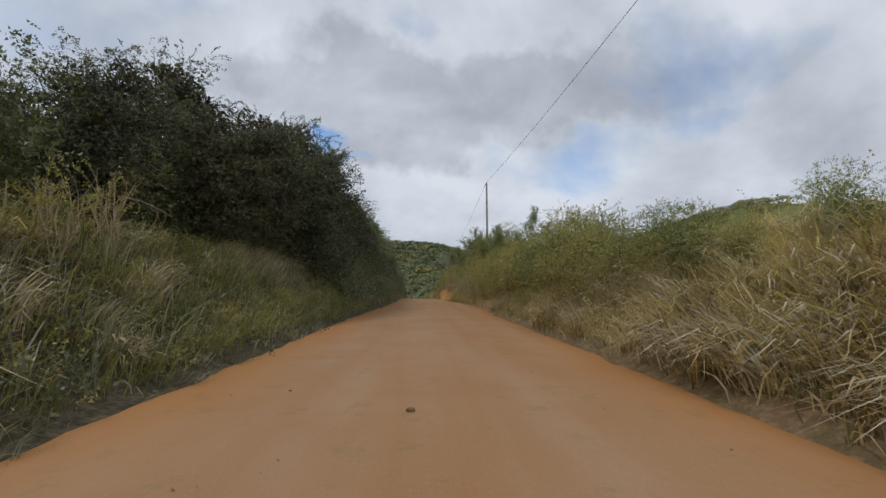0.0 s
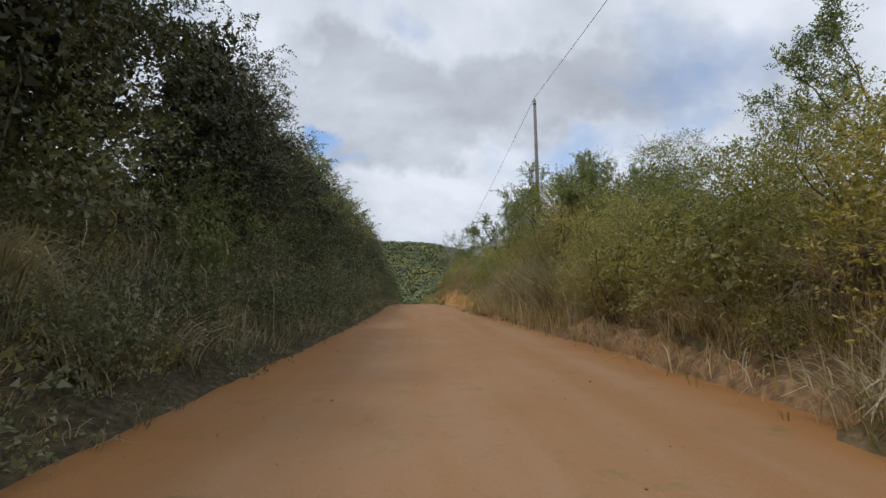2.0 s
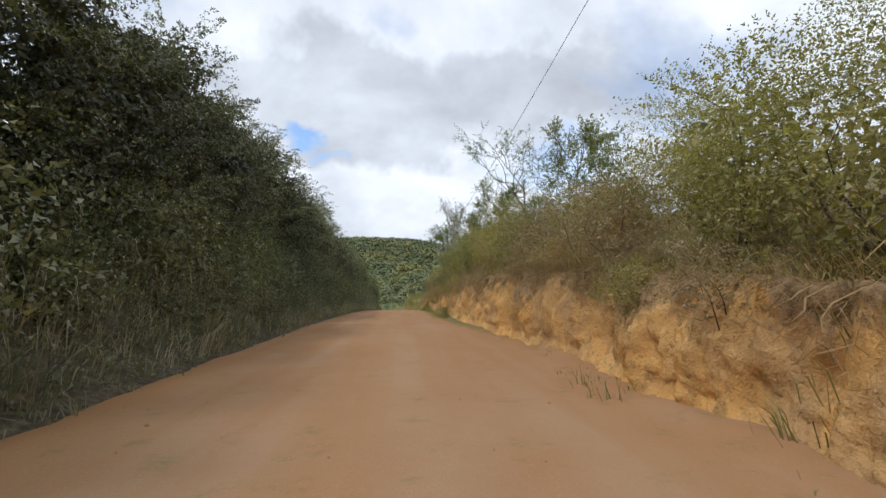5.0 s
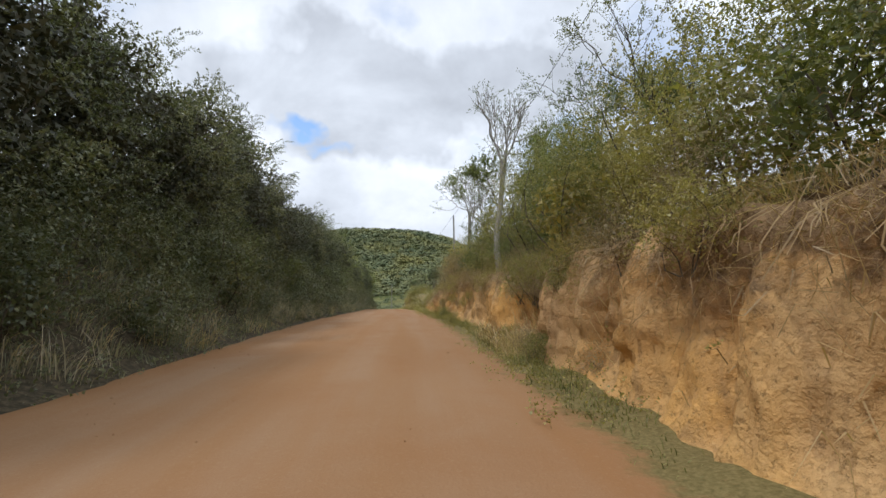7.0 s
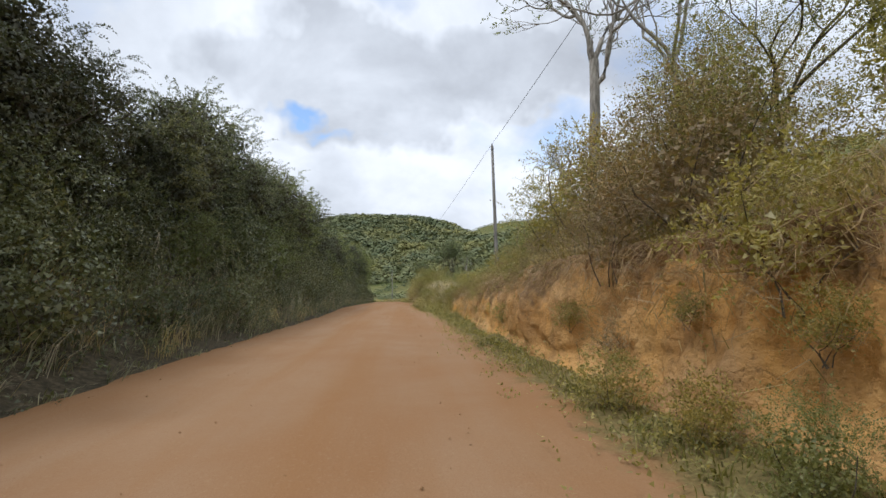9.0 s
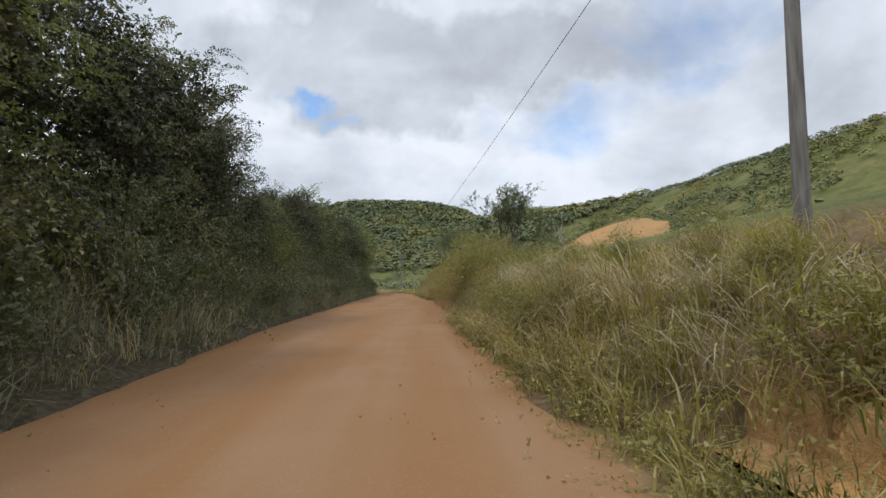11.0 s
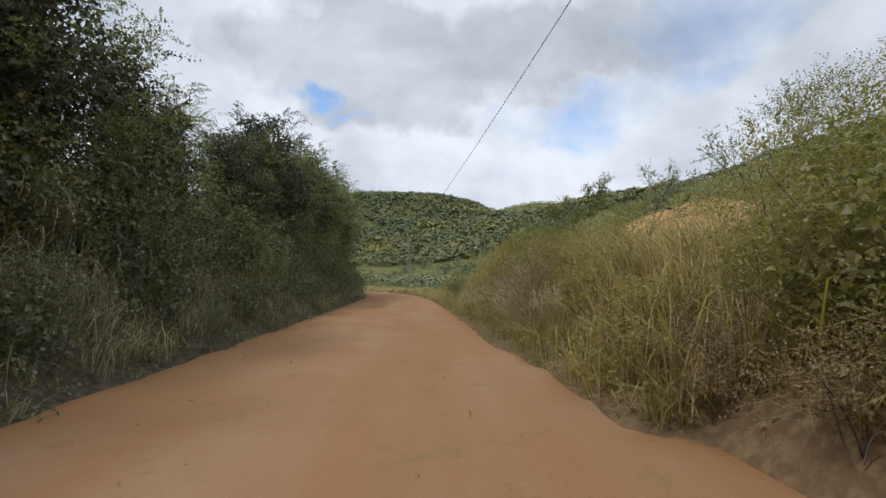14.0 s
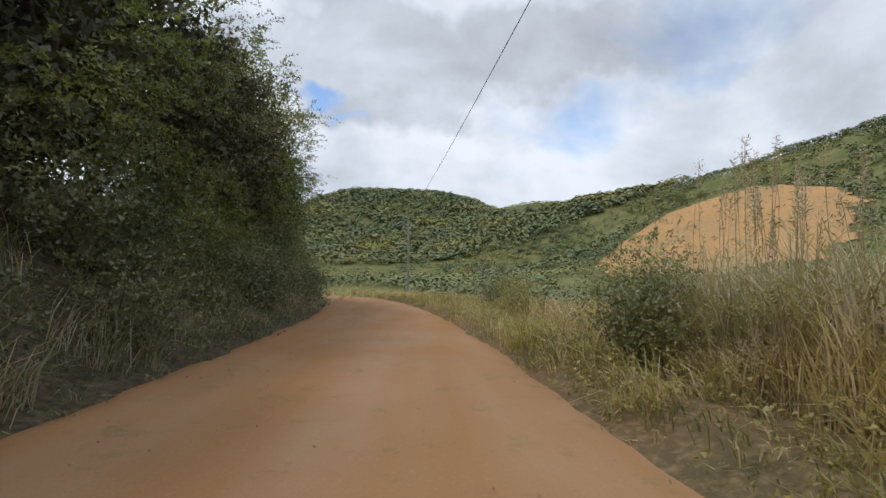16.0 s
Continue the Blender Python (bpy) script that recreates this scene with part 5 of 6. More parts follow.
def tall_reeds(x, y, count, height, seed):
    """Upright dead reeds with narrow feathery heads and a few hanging blades."""
    r = np.random.default_rng(seed)
    ob = tagged(new("reed_clump"), "tall upright dry reeds with thin feathery heads", "reeds", "dry reeds")
    for _ in range(count):
        foot = np.array((0.3 * r.normal(), 0.3 * r.normal(), -0.05))
        h = height * r.uniform(0.7, 1.05)
        top = foot + np.array((0.12 * r.normal(), 0.12 * r.normal(), h))
        p, rad = limb(r, foot, top, 0.009, 0.003, 0.015, 7)
        v, f = tube(p, rad, 5)
        mesh_object("stem", v, f, CANE, ob)
        s = np.linspace(0, 1, 26)
        o = top + np.array((0, 0, -0.45)) * s[:, None]
        head = Pile()
        head.add(*sprigs(r, o, np.tile((0.0, 0.0, 1.0), (26, 1)), 3, 0.07, 0.012, 0.12, spread=0.35, lift=0.3, droop=0.2))
        head.build("seed_head", STALK, ob)
        for k in range(4):
            at = foot + (top - foot) * r.uniform(0.25, 0.75)
            a = r.uniform(0, 6.283)
            t = np.linspace(0, 1, 6)[:, None]
            mid = at + np.array((math.cos(a), math.sin(a), 0)) * 0.45 * t + np.array((0, 0, 1.0)) * (0.35 * t - 0.75 * t ** 2)
            side = np.array((-math.sin(a), math.cos(a), 0)) * 0.013 * (1 - t ** 2)
            mesh_object("blade", np.concatenate([mid - side, mid + side]), np.arange(5)[:, None] + (0, 1, 7, 6), GRASS_DRY, ob)
    ob.matrix_basis = pose(x, y, float(land(x, y)))


tall_reeds(4.6, 174.7, 12, 3.3, 5)
tall_reeds(5.2, 176.2, 5, 2.8, 6)
tall_reeds(4.0, 173.7, 9, 3.0, 11)
tall_reeds(4.3, 172.9, 9, 2.7, 12)
tall_reeds(4.8, 173.6, 9, 2.8, 13)
tall_reeds(5.6, 151.6, 5, 2.6, 7)

# ---------------------------------------------------------------- grasses


def blades(rng, base, height, lean, width, bend=0.6, per=14, joints=((0.0, 0.8), (0.4, 1.0), (0.75, 0.6))):
    """Curved tapering blades that fan out from tufts."""
    n = len(base)
    a = rng.uniform(0, 2 * np.pi, n)
    tuft = np.repeat(rng.normal(size=(n // per + 1, 3)), per, 0)[:n] * (0.35, 0.35, 0)
    out = np.stack([np.cos(a), np.sin(a), np.zeros(n)], -1) * rng.uniform(0.2, 0.9, (n, 1)) + lean + tuft
    out = out / np.maximum(1.0, np.linalg.norm(out, axis=-1, keepdims=True) / 0.85)
    side = np.stack([-np.sin(a), np.cos(a), np.zeros(n)], -1)
    v = []
    bd = bend * (rng.uniform(0.25, 1.0, n) ** 0.7 * 1.6)[:, None]
    fall = np.minimum(0.95, 0.5 * bd[:, 0])
    for s, w in joints:
        c = base + np.array((0, 0, 1.0)) * (height * (s - fall * s ** 2.4))[:, None] + out * (height[:, None] * bd * s ** 1.7)
        v += [c - side * (width * w)[:, None] * 0.5, c + side * (width * w)[:, None] * 0.5]
    tip = base + np.array((0, 0, 1.0)) * (height * (1 - fall * 1.1))[:, None] + out * (height[:, None] * bd)
    v.append(tip)
    v = np.stack(v, 1).reshape(-1, 3)
    k = len(joints)
    i = np.arange(n)[:, None] * (2 * k + 1)
    q = np.concatenate([i + (2 * j, 2 * j + 1, 2 * j + 3, 2 * j + 2) for j in range(k - 1)])
    t = i + (2 * k - 2, 2 * k - 1, 2 * k)
    return v, q, t


def scatter(seed, count, y0, y1, off0, off1, edge, clump=0.22, per=14):
    """Foot points in tufts along an edge of the road; off is the distance outwards."""
    rng = np.random.default_rng(seed)
    k = max(1, count // per)
    y = rng.uniform(y0, y1, k)
    o = rng.uniform(off0, off1, k)
    y = np.repeat(y, per) + clump * 0.5 * rng.normal(size=k * per)
    o = np.repeat(o, per) + clump * 0.5 * rng.normal(size=k * per)
    if edge is right_edge:
        # keep the raw earth edge free
        bare = ((y > 130) & (y < 151)) | ((y > 25) & (y < 44) & (rng.random(len(y)) < 0.8))
        o = np.where(bare, np.maximum(o, 1.1 + 0.25 * np.abs(rng.normal(size=len(o)))), o)
    x = edge(y, o)
    return rng, np.stack([x, y, land(x, y) - 0.03], -1)


def left_edge(y, o):
    return road_l(y) - o


def right_edge(y, o):
    c = is_cut(y)
    return (road_r(y) * (1 - c) + np.maximum(road_r(y), cut_base(y) - 1.1) * c) + o


def field_edge(y, o):
    return o + 0.0 * y


def top_edge(y, o):
    return cut_base(y) + 0.55 + o


def grass(name, label, mat, sets):
    pile = Pile()
    for seed, count, y0, y1, o0, o1, edge, h0, h1, wid, lean, bend in sets:
        r, base = scatter(seed, count, y0, y1, o0, o1, edge)
        h = np.repeat(r.uniform(h0, h1, len(base) // 14 + 1), 14)[:len(base)] * r.uniform(0.5, 1.05, len(base)) * (0.75 + 0.35 * np.clip(wobble(base[:, 0], base[:, 1], 0.9, seed), -1, 1))
        v, q, t = blades(r, base, h, np.array(lean, float), wid * r.uniform(0.6, 1.3, len(base)), bend, joints=((0.0, 0.8), (0.4, 1.0), (0.75, 0.6)) if h1 > 1.05 else ((0.0, 0.8), (0.5, 1.0)))
        pile.add(v, q)
        pile.t.append(t + pile.n - len(v))
    ob = pile.build(name, mat)
    return tagged(ob, label, "grass", kind="stuff")


grass("dry_grass", "tall dry straw-coloured grass on the roadside banks", GRASS_DRY, (
    (96, 5000, 3, 16, 0.5, 2.6, right_edge, 0.9, 2.0, 0.022, (-0.35, 0, 0), 0.95),
    (9, 9000, 33, 49, 0.3, 2.2, right_edge, 1.0, 2.6, 0.018, (-0.08, 0, 0), 0.55),
    (97, 3500, 60, 67, -0.2, 1.2, top_edge, 0.9, 2.0, 0.012, (-0.35, 0, 0), 0.9),
    (94, 2600, 82.2, 86.6, 0.35, 1.1, right_edge, 0.6, 1.3, 0.014, (-0.25, 0, 0), 0.8),
    (95, 4500, 151, 161, 0.7, 3.4, right_edge, 1.1, 2.3, 0.015, (-0.1, 0, 0), 0.6),
    (90, 2000, 127, 136, 1.4, 3.4, right_edge, 0.6, 1.1, 0.012, (-0.3, 0, 0), 1.1),
    (93, 3000, 121, 133, 0.5, 2.2, right_edge, 0.7, 1.6, 0.013, (-0.3, 0, 0), 1.1),
    (92, 6000, 171.2, 174.6, 1.7, 4.0, right_edge, 1.5, 2.9, 0.013, (-0.15, 0, 0), 0.6),
    (91, 9000, 202, 244, -14, 22, field_edge, 0.5, 1.2, 0.030, (0, 0, 0), 0.7),
    (1, 9000, -8, 15, 0.3, 3.8, right_edge, 0.6, 1.5, 0.024, (-0.30, 0, 0), 1.0),
    (98, 5000, 15, 48, 0.3, 3.0, right_edge, 0.6, 1.4, 0.015, (-0.30, 0, 0), 1.0),
    (7, 5000, -8, 36, 0.4, 2.6, right_edge, 0.8, 1.7, 0.014, (0.15, 0.2, 0), 0.5),
    (10, 6000, 118, 184, 0.3, 2.6, right_edge, 0.25, 0.8, 0.014, (-0.3, 0, 0), 0.9),
    (2, 5000, -6, 30, 0.8, 3.4, left_edge, 0.5, 1.3, 0.020, (0.35, 0, 0), 0.9),
    (3, 9000, 48, 118, -0.45, 0.6, top_edge, 0.4, 1.0, 0.011, (-0.4, 0, 0), 1.15),
    (4, 9000, 120, 181, 0.6, 5.5, right_edge, 0.5, 1.3, 0.018, (-0.35, 0, 0), 0.85),
    (5, 9000, 24, 202, 0.3, 2.9, left_edge, 0.6, 1.7, 0.011, (0.4, 0, 0), 0.9),
    (6, 4500, 168, 182, 1.6, 5.0, right_edge, 0.9, 1.8, 0.020, (-0.2, 0, 0), 0.7),
    (8, 9000, 172, 216, 0.3, 5.0, right_edge, 0.5, 1.1, 0.020, (-0.2, 0, 0), 0.7)))
grass("green_grass", "green roadside grass with yellowing tips", GRASS_GREEN, (
    (11, 8000, -6, 60, 0.1, 3.5, right_edge, 0.25, 0.9, 0.014, (-0.3, 0, 0), 0.7),
    (17, 11000, 78, 130, 0.25, 0.85, right_edge, 0.15, 0.45, 0.012, (-0.1, 0, 0), 0.7),
    (12, 11000, 78, 132, 0.10, 0.85, right_edge, 0.10, 0.36, 0.012, (-0.2, 0, 0), 0.7),
    (18, 2500, 60, 80, 0.2, 0.95, right_edge, 0.08, 0.28, 0.010, (-0.2, 0, 0), 0.8),
    (16, 9000, 116, 184, 0.2, 3.2, right_edge, 0.2, 0.7, 0.014, (-0.3, 0, 0), 0.8),
    (13, 7000, 118, 200, 0.2, 6.0, right_edge, 0.25, 0.9, 0.014, (-0.3, 0, 0), 0.7),
    (14, 17000, -3, 25, 0.5, 4.4, left_edge, 0.5, 1.25, 0.014, (0.4, 0, 0), 0.8),
    (15, 8000, 172, 218, 0.2, 6.0, right_edge, 0.3, 0.8, 0.018, (-0.2, 0, 0), 0.7)))
grass("olive_grass", "arching yellow-green grass and stalks thick on the banks", GRASS_OLIVE, (
    (61, 5500, 116, 131, 0.35, 3.4, right_edge, 0.6, 1.5, 0.015, (-0.3, 0, 0), 0.9),
    (67, 1800, 131, 146, 1.1, 3.6, right_edge, 0.4, 0.9, 0.013, (-0.3, 0, 0), 0.9),
    (69, 6000, 142, 153, 0.5, 4.2, right_edge, 0.4, 1.1, 0.013, (-0.3, 0, 0), 0.9),
    (68, 9000, 146, 182, 0.35, 3.4, right_edge, 0.6, 1.5, 0.015, (-0.3, 0, 0), 0.9),
    (65, 6000, 148, 170, 0.7, 3.4, right_edge, 0.9, 1.9, 0.014, (-0.25, 0, 0), 0.8),
    (66, 9000, -4, 25, 0.5, 4.4, left_edge, 0.6, 1.3, 0.014, (0.35, 0, 0), 0.9),
    (70, 4200, 33, 41, 0.7, 1.8, right_edge, 1.0, 2.1, 0.018, (-0.1, 0, 0), 0.6),
    (62, 7000, -8, 50, 0.5, 4.0, right_edge, 0.5, 1.3, 0.016, (-0.25, 0, 0), 0.8),
    (63, 6000, 48, 120, -0.1, 2.5, top_edge, 0.4, 1.0, 0.014, (-0.2, 0, 0), 0.8),
    (64, 5000, 176, 216, 0.3, 7.0, right_edge, 0.4, 1.0, 0.020, (-0.2, 0, 0), 0.8)))
grass("undergrowth", "grey-green tangled undergrowth below the trees", GRASS_SHADE, (
    (21, 20000, -10, 205, 0.05, 2.0, left_edge, 0.25, 0.9, 0.016, (0.35, 0, 0), 0.9),
    (23, 21000, -6, 203, 0.5, 3.0, left_edge, 0.9, 2.2, 0.017, (0.3, 0, 0), 0.85),
    (22, 4000, 48, 120, -0.2, 2.5, top_edge, 0.4, 1.0, 0.014, (-0.2, 0, 0), 0.8)))


def tussocks(name, label, mat, sets):
    """Big shaggy clumps whose blades arch over and hang."""
    pile = Pile()
    for seed, clumps, y0, y1, o0, o1, edge, h0, h1, wid, lean, bend in sets:
        r, base = scatter(seed, clumps * 56, y0, y1, o0, o1, edge, 0.24, 56)
        h = np.repeat(r.uniform(h0, h1, clumps), 56)[:len(base)] * r.uniform(0.6, 1.1, len(base))
        v, q, t = blades(r, base, h, np.array(lean, float), wid * r.uniform(0.6, 1.4, len(base)), bend, 56, ((0.0, 0.8), (0.25, 1.0), (0.5, 0.9), (0.75, 0.6)))
        pile.add(v, q)
        pile.t.append(t + pile.n - len(v))
    return tagged(pile.build(name, mat), label, "grass", kind="stuff")


tussocks("straw_tussocks", "shaggy tussocks of bleached straw hanging over the banks", STALK, (
    (201, 110, -4, 16, 0.5, 2.8, right_edge, 0.8, 1.5, 0.026, (-0.4, 0, 0), 0.95),
    (202, 26, 16, 32, 0.5, 1.6, right_edge, 0.6, 1.2, 0.014, (-0.4, 0, 0), 0.95),
    (203, 110, 33, 47, 0.75, 2.2, right_edge, 1.2, 2.4, 0.018, (-0.12, 0, 0), 0.6),
    (214, 34, 34.0, 39.5, 0.95, 1.25, right_edge, 1.2, 1.9, 0.016, (-0.2, 0, 0), 0.6),
    (215, 44, 35.5, 42.5, 0.8, 1.9, right_edge, 2.0, 3.2, 0.020, (-0.1, 0, 0), 0.5),
    (216, 16, 155.5, 160.0, 0.8, 1.8, right_edge, 1.2, 2.0, 0.012, (-0.2, 0, 0), 0.7),
    (204, 26, 58, 70, -0.2, 0.7, top_edge, 0.6, 1.3, 0.012, (-0.45, 0, 0), 1.1),
    (205, 22, 122, 150, 1.25, 2.2, right_edge, 0.5, 0.9, 0.011, (-0.35, 0, 0), 0.9),
    (209, 34, 119, 130.5, 1.1, 2.4, right_edge, 0.7, 1.1, 0.012, (-0.4, 0, 0), 0.9),
    (206, 46, 151, 170, 0.8, 2.8, right_edge, 0.8, 1.5, 0.012, (-0.15, 0, 0), 0.65),
    (207, 80, 171.6, 175.2, 2.1, 4.2, right_edge, 1.6, 2.6, 0.015, (-0.1, 0, 0), 0.55),
    (208, 90, -2, 28, 0.8, 3.4, left_edge, 0.7, 1.3, 0.022, (0.4, 0, 0), 0.9)))
grass("dry_stalks", "thin bleached dead stalks standing among the shaded undergrowth", STALK, (
    (211, 9500, 26, 203, 0.4, 2.4, left_edge, 0.7, 1.8, 0.012, (0.3, 0, 0), 0.6),
    (212, 2400, 118, 172, 1.2, 3.4, right_edge, 0.5, 1.1, 0.009, (-0.2, 0, 0), 0.9),
    (217, 700, 92, 99, 0.5, 2.0, left_edge, 0.9, 2.0, 0.013, (0.3, 0, 0), 0.7),
    (213, 1200, 8, 34, 0.8, 2.4, right_edge, 0.8, 1.8, 0.010, (-0.2, 0, 0), 0.7)))


def weeds(name, label, mat, sets):
    """Leafy sprigs all over the slopes."""
    pile = Pile()
    for seed, count, y0, y1, o0, o1, edge, up, leaf_len in sets:
        r, base = scatter(seed, count, y0, y1, o0, o1, edge, 0.5, 6)
        base[:, 2] += r.uniform(0.0, up, len(base))
        d = np.tile((0.0, 0.0, 0.8), (len(base), 1))
        pile.add(*sprigs(r, base, d, 7, leaf_len, leaf_len * 0.6, 0.36, spread=0.7, lift=0.1, droop=0.3, simple=True))
    return tagged(pile.build(name, mat), label, "weeds", kind="stuff")


weeds("dark_weeds", "low dark leafy weeds covering the shaded slope", LEAF_DARK, (
    (41, 11000, -8, 204, 0.1, 2.8, left_edge, 0.35, 0.075),))
weeds("olive_weeds", "low olive leafy weeds covering the sunny slope", LEAF_OLIVE, (
    (42, 3000, -8, 50, 0.2, 3.4, right_edge, 0.9, 0.06), (46, 1800, -6, 28, 0.4, 3.6, left_edge, 0.5, 0.06), (43, 2000, 78, 122, -0.1, 0.8, right_edge, 0.15, 0.05),
    (44, 2000, 50, 120, -0.3, 1.6, top_edge, 0.3, 0.06), (45, 6000, 120, 200, 0.2, 4.5, right_edge, 0.4, 0.06)))


def build_roots():
    """Dry strands and rootlets hanging from the lip over the clay."""
    r = np.random.default_rng(51)
    n = 420
    y = r.uniform(48, 119, n)
    y = y + 0.5 * np.sin(y * 3.1) * r.random(n)
    ln = r.uniform(0.12, 0.6, n) ** 1.3 * np.clip(cut_h(y) / 2, 0.2, 1)
    x0 = cut_base(y) + 0.45
    z0 = road_z(y) + cut_h(y) * 0.97
    a = r.normal(size=n) * 0.5
    wid = r.uniform(0.006, 0.016, n)
    rows = []
    for s in (0.0, 0.35, 0.7, 1.0):
        c = np.stack([x0 - 0.35 * s ** 0.5 - 0.25, y + a * s * ln + 0.05 * np.sin(6 * s + y * 9), z0 + 0.1 * (1 - s) - ln * s], -1)
        side = np.stack([0 * y, wid * (1.1 - 0.8 * s), 0 * y], -1)
        rows += [c - side, c + side]
    v = np.stack(rows, 1).reshape(-1, 3)
    i = np.arange(n)[:, None] * 8
    f = np.concatenate([i + (0, 1, 3, 2), i + (2, 3, 5, 4), i + (4, 5, 7, 6)])
    ob = mesh_object("hanging_roots", v, f, LEAF_BROWN)
    return tagged(ob, "dry rootlets and straw hanging over the clay bank", "roots", kind="stuff")


build_roots()


def build_tangle():
    """Brown twigs and dead stalks matted along the lip of the cut."""
    r = np.random.default_rng(57)
    n = 16000
    y = r.uniform(47, 119, n)
    band = r.normal(size=n) * 0.32 - 0.06 + 0.35 * np.sin(y * 0.9) * np.sin(y * 0.37)
    z = road_z(y) + cut_h(y) + band
    x = cut_base(y) - 0.06 + 0.5 * np.clip(band + 0.35, -0.4, 1.0) + 0.12 * r.normal(size=n)
    d = unit(np.stack([-0.35 + 0.5 * r.normal(size=n), 0.8 * r.normal(size=n), -0.35 + 0.7 * r.normal(size=n)], -1))
    ln = r.uniform(0.12, 0.42, n)[:, None]
    a = np.stack([x, y, z], -1)
    w = unit(np.cross(d, r.normal(size=(n, 3)))) * r.uniform(0.0012, 0.0034, (n, 1))
    m = a + d * ln * 0.5 + 0.06 * r.normal(size=(n, 3))
    b = a + d * ln + np.array((0, 0, -0.08))
    v = np.stack([a - w, a + w, m + w, m - w, b], 1).reshape(-1, 3)
    i = np.arange(n)[:, None] * 5
    ob = mesh_object("dead_twigs", v, [i + (0, 1, 2, 3), i + (3, 2, 4)], LEAF_BROWN)
    return tagged(ob, "matted brown twigs and dead stalks along the bank's lip", "dead twigs", kind="stuff")


build_tangle()


def build_vines():
    """Dead vines and grass hanging in curtains from the bushes of the left slope."""
    r = np.random.default_rng(63)
    n = 2600
    y = np.concatenate([r.uniform(26, 70, n // 2), r.uniform(104, 168, n - n // 2)])
    y = y + 0.9 * np.sin(y * 1.7)
    x = road_l(y) - r.uniform(0.7, 1.7, n)
    z = land(x, y) + r.uniform(0.5, 2.1, n)
    ln = r.uniform(0.3, 1.0, n)
    a, b = 0.3 * r.normal(size=n), 0.25 * r.random(n)
    wid = r.uniform(0.002, 0.006, n)
    turn = r.uniform(0, 6.283, n)
    rows = []
    for s in (0.0, 0.2, 0.45, 0.7, 1.0):
        c = np.stack([x + b * np.sin(2.6 * s), y + a * ln * s, z + 0.18 * ln * np.sin(3.1 * s) - ln * s ** 1.4], -1)
        side = np.stack([np.cos(turn), np.sin(turn), 0 * turn], -1) * (wid * (1.1 - 0.9 * s))[:, None]
        rows += [c - side, c + side]
    v = np.stack(rows, 1).reshape(-1, 3)
    i = np.arange(n)[:, None] * 10
    f = np.concatenate([i + (2 * k, 2 * k + 1, 2 * k + 3, 2 * k + 2) for k in range(4)])
    return tagged(mesh_object("dead_vines", v, f, STALK), "bleached dead vines hanging among the dark bushes", "vines", kind="stuff")


build_vines()

# ---------------------------------------------------------------- far woods


def forest(name, label, seed, spots, size, quads):
    """Many rough crowns, each a tuft of leafy facets."""
    r = np.random.default_rng(seed)
    n = len(spots)
    c = np.stack([spots[:, 0], spots[:, 1], land(spots[:, 0], spots[:, 1])], -1)
    s = size * r.uniform(0.6, 1.35, n)
    d = unit(r.normal(size=(n, quads, 3)))
    d[..., 2] = np.abs(d[..., 2]) * 1.1 - 0.15
    p = c[:, None] + d * s[:, None, None] * r.uniform(0.75, 1.0, (n, quads, 1)) * (1, 1, 0.8) + np.array((0, 0, 0.55)) * s[:, None, None]
    nrm = unit(0.55 * d + np.array((0, 0, 0.5)) + 0.13 * r.normal(size=d.shape)).reshape(-1, 3)
    w = unit(np.cross(nrm, unit(r.normal(size=nrm.shape))))
    sd = np.cross(nrm, w)
    L = (s[:, None] * r.uniform(1.0, 1.8, (n, quads)) / quads ** 0.5).ravel()
    v, f = leaves(p.reshape(-1, 3) - w * L[:, None] * 0.5, w, sd, L * 1.7, L * 1.5, True)
    ob = mesh_object(name, v, f, LEAF_FAR)
    return tagged(ob, label, "forest", kind="stuff")


def hill_spots(seed, count, x0, x1, y0, y1, keep):
    r = np.random.default_rng(seed)
    p = np.stack([r.uniform(x0, x1, count), r.uniform(y0, y1, count)], -1)
    return p[keep(p[:, 0], p[:, 1], r)]


def scar_shape(x, y):
    """1 inside the bare patch of the near hillside."""
    a = ((x - 58.5 - 0.1 * (y - 254)) / 24) ** 2 + ((y - 254) / 29) ** 2
    return a + 0.25 * wobble(x, y, 0.12, 3.0) + 0.14 * wobble(x, y, 0.5, 8.0) < 1


def in_view(x, y):
    u = x / np.maximum(y - 20, 1)
    return (u > -0.75) & (u < 1.35)


r_ = np.random.default_rng(91)
for _ in range(34):
    x, y = r_.uniform(6, 120), r_.uniform(206, 300)
    if not scar_shape(x, y) and x < 0.62 * (y - 150):
        stand(field_bushes[r_.integers(len(field_bushes))], x, y, r_.uniform(0.8, 1.7), r_.uniform(0, 360), -0.1)
for ob in field_bushes:
    for o in [*ob.children_recursive, ob]:
        bpy.data.objects.remove(o)

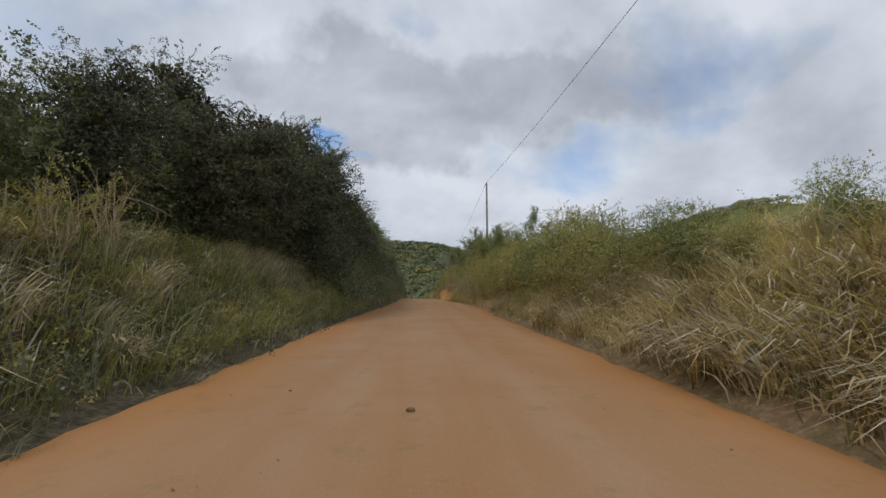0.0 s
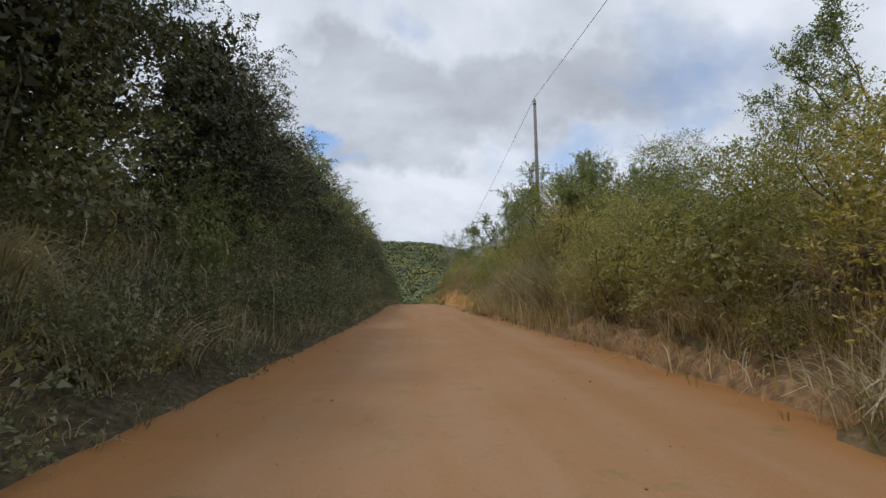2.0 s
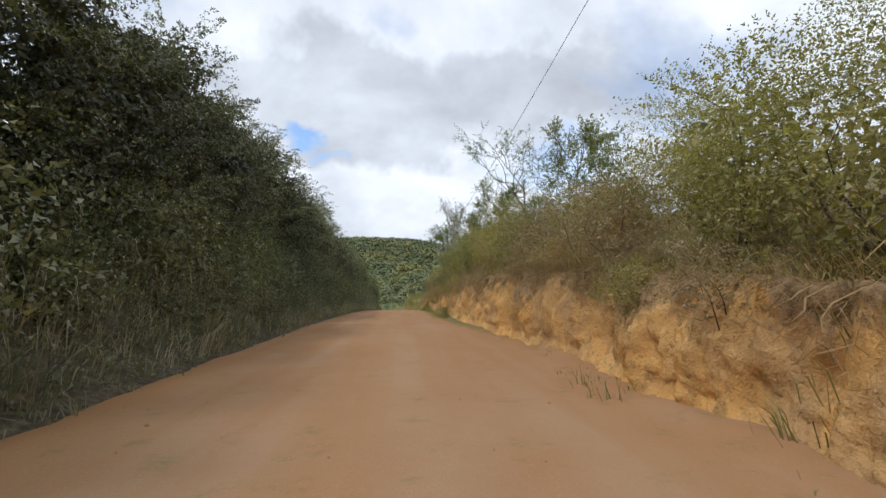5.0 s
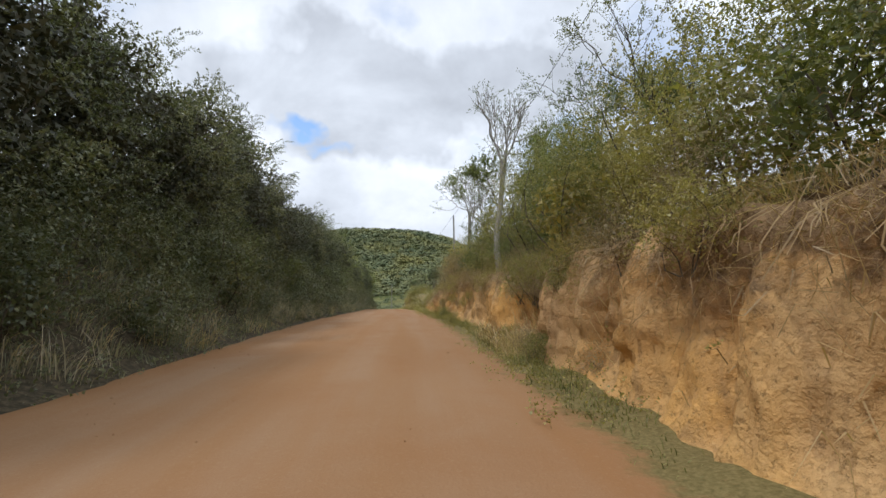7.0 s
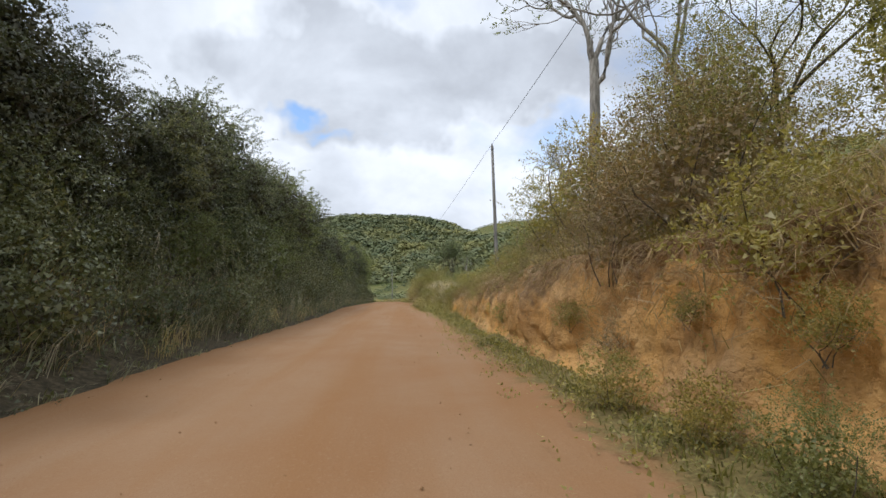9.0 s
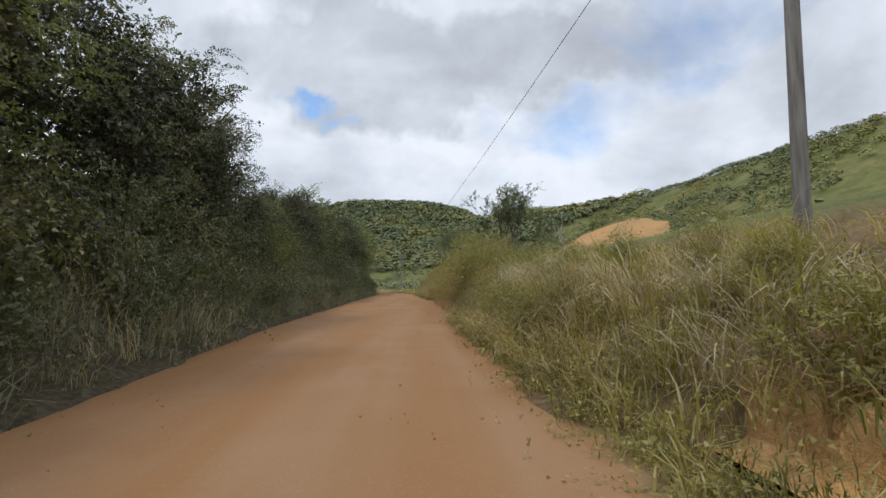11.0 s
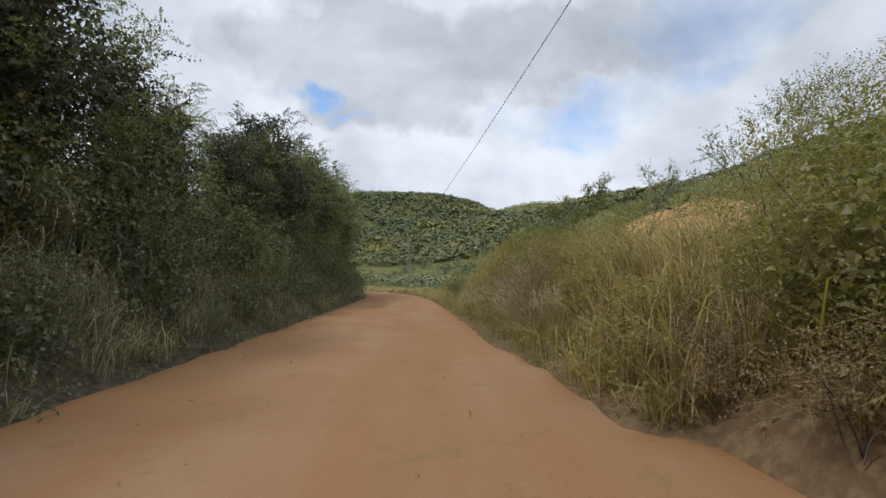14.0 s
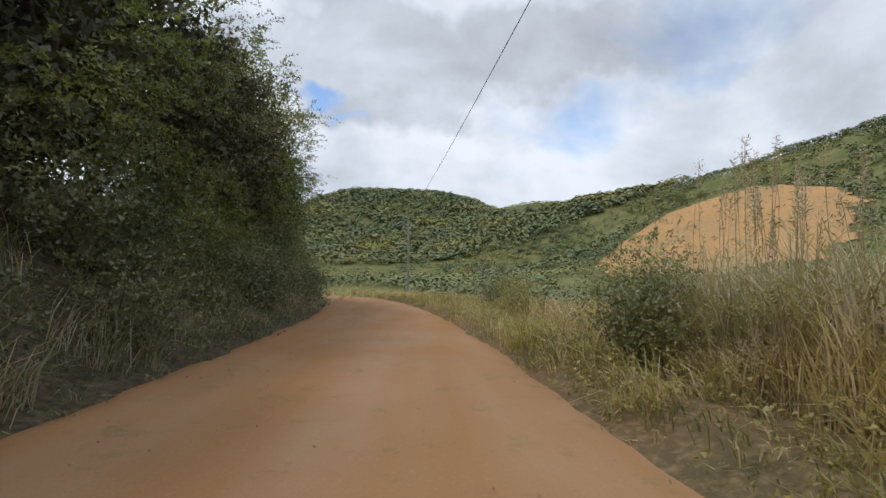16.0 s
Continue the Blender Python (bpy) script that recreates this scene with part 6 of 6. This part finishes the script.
forest("far_forest", "dense green forest covering the distant hills", 5, np.concatenate([
    hill_spots(31, 17000, -560, 420, 560, 1120, lambda x, y, r: in_view(x, y) & (r.random(len(x)) < 0.85)),
    hill_spots(32, 2600, 150, 1400, 1250, 2200, lambda x, y, r: in_view(x, y)),
    hill_spots(37, 1500, -1200, -300, 900, 1500, lambda x, y, r: in_view(x, y))]), 5.6, 18)
forest("hillside_trees", "green trees and shrubs scattered over the near hillside", 6, np.concatenate([
    hill_spots(33, 6500, 20, 430, 300, 600, lambda x, y, r: in_view(x, y) & ~scar_shape(x, y) & (wobble(x, y, 0.05, 2.0) + r.normal(size=len(x)) * 0.3 > -0.25)),
    hill_spots(34, 2600, -260, 200, 310, 600, lambda x, y, r: in_view(x, y) & (wobble(x, y, 0.04, 6.0) + r.normal(size=len(x)) * 0.3 > -0.3))]), 2.7, 30)

forest("field_shrubs", "green and yellowish shrubs scattered over the valley meadow", 8,
       hill_spots(35, 9000, -70, 150, 216, 330, lambda x, y, r: (~scar_shape(x, y) | (r.random(len(x)) < 0.06)) & ((x > -6) | (y > 232)) & (wobble(x, y, 0.10, 9.0) + r.normal(size=len(x)) * 0.35 > 0.02)), 0.95, 20)

forest("scrub", "scattered scrub bushes on the slopes behind the road", 14, np.concatenate([
    hill_spots(38, 2000, -85, -24, -30, 214, lambda x, y, r: wobble(x, y, 0.09, 4.0) + r.normal(size=len(x)) * 0.4 > -0.1),
    hill_spots(39, 1700, 26, 85, -30, 205, lambda x, y, r: wobble(x, y, 0.09, 5.0) + r.normal(size=len(x)) * 0.4 > -0.1)]), 1.1, 10)
forest("meadow_scrub", "low tufts of scrub and rank grass on the meadow slope", 12,
       hill_spots(36, 6500, -40, 130, 206, 300, lambda x, y, r: (~scar_shape(x, y) | (r.random(len(x)) < 0.12)) & ((x > 0) | (y > 232))), 0.42, 9)


def build_scar_patch():
    xs, ys = np.arange(20, 125, 0.8), np.arange(215, 315, 0.8)
    X, Y = np.meshgrid(xs, ys)
    Z = land(X, Y) + 0.12 + 0.1 * wobble(X, Y, 0.6, 1.0)
    keep = scar_shape(X, Y)
    f = grid_faces(len(ys), len(xs))
    f = f[keep.ravel()[f].all(1)]
    ob = mesh_object("bare_slope", np.stack([X, Y, Z], -1).reshape(-1, 3), f, SCAR, smoothed=True)
    return tagged(ob, "bare orange earth patch on the near hillside", "bare slope", kind="structure")


build_scar_patch()

# ---------------------------------------------------------------- stones on the road


def stone(x, y, size, seed, label):
    r = np.random.default_rng(seed)
    bm = bmesh.new()
    bmesh.ops.create_icosphere(bm, subdivisions=2, radius=1.0)
    for v in bm.verts:
        v.co *= 1 + 0.22 * float(wobble(v.co.x * 2 + seed, v.co.y * 2 + v.co.z * 1.5, 1.2, seed))
        v.co = Vector((v.co.x * 1.2, v.co.y, v.co.z * 0.75)) * size
    me = bpy.data.meshes.new("stone")
    bm.to_mesh(me)
    bm.free()
    me.materials.append(ROOT_MAT)
    ob = new("stone", me)
    ob.matrix_basis = pose(x, y, float(road_z(y)) + 0.04 + size * 0.5, 0, 0, r.uniform(0, 360))
    return tagged(ob, label, "stone", "loose stones")


stone(-0.05, 4.85, 0.045, 3, "small brown stone lying on the dirt road")


def build_gravel():
    """Small stones strewn over the road, thickest along its edges."""
    r = np.random.default_rng(77)
    n = 4200
    y = r.uniform(-2, 205, n)
    edge = r.random(n) < 0.8
    u = np.where(edge, r.beta(1.2, 7, n), r.uniform(0.08, 0.5, n))
    left = r.random(n) < 0.5
    wide = road_r(y) - road_l(y)
    x = np.where(left, road_l(y) + u * wide, road_r(y) - u * wide)
    size = r.uniform(0.005, 0.015, n) * np.where(r.random(n) < 0.02, 2.0, 1.0)
    o = np.array(((1, 0, 0), (-1, 0, 0), (0, 1, 0), (0, -1, 0), (0, 0, 1), (0, 0, -1)), float)
    f = np.array(((0, 2, 4), (2, 1, 4), (1, 3, 4), (3, 0, 4), (2, 0, 5), (1, 2, 5), (3, 1, 5), (0, 3, 5)))
    z = road_z(y) + 0.05 * np.sin(np.pi * np.clip(u, 0.02, 1)) ** 0.6
    c = np.stack([x, y, z + size * 0.3], -1)
    v = c[:, None] + o[None] * size[:, None, None] * r.uniform(0.6, 1.4, (n, 6, 1)) * (1, 1, 0.7)
    ob = mesh_object("gravel", v.reshape(-1, 3), (np.arange(n)[:, None, None] * 6 + f[None]).reshape(-1, 3), DIRT)
    return tagged(ob, "small loose stones strewn along the road edges", "gravel", kind="stuff")


build_gravel()
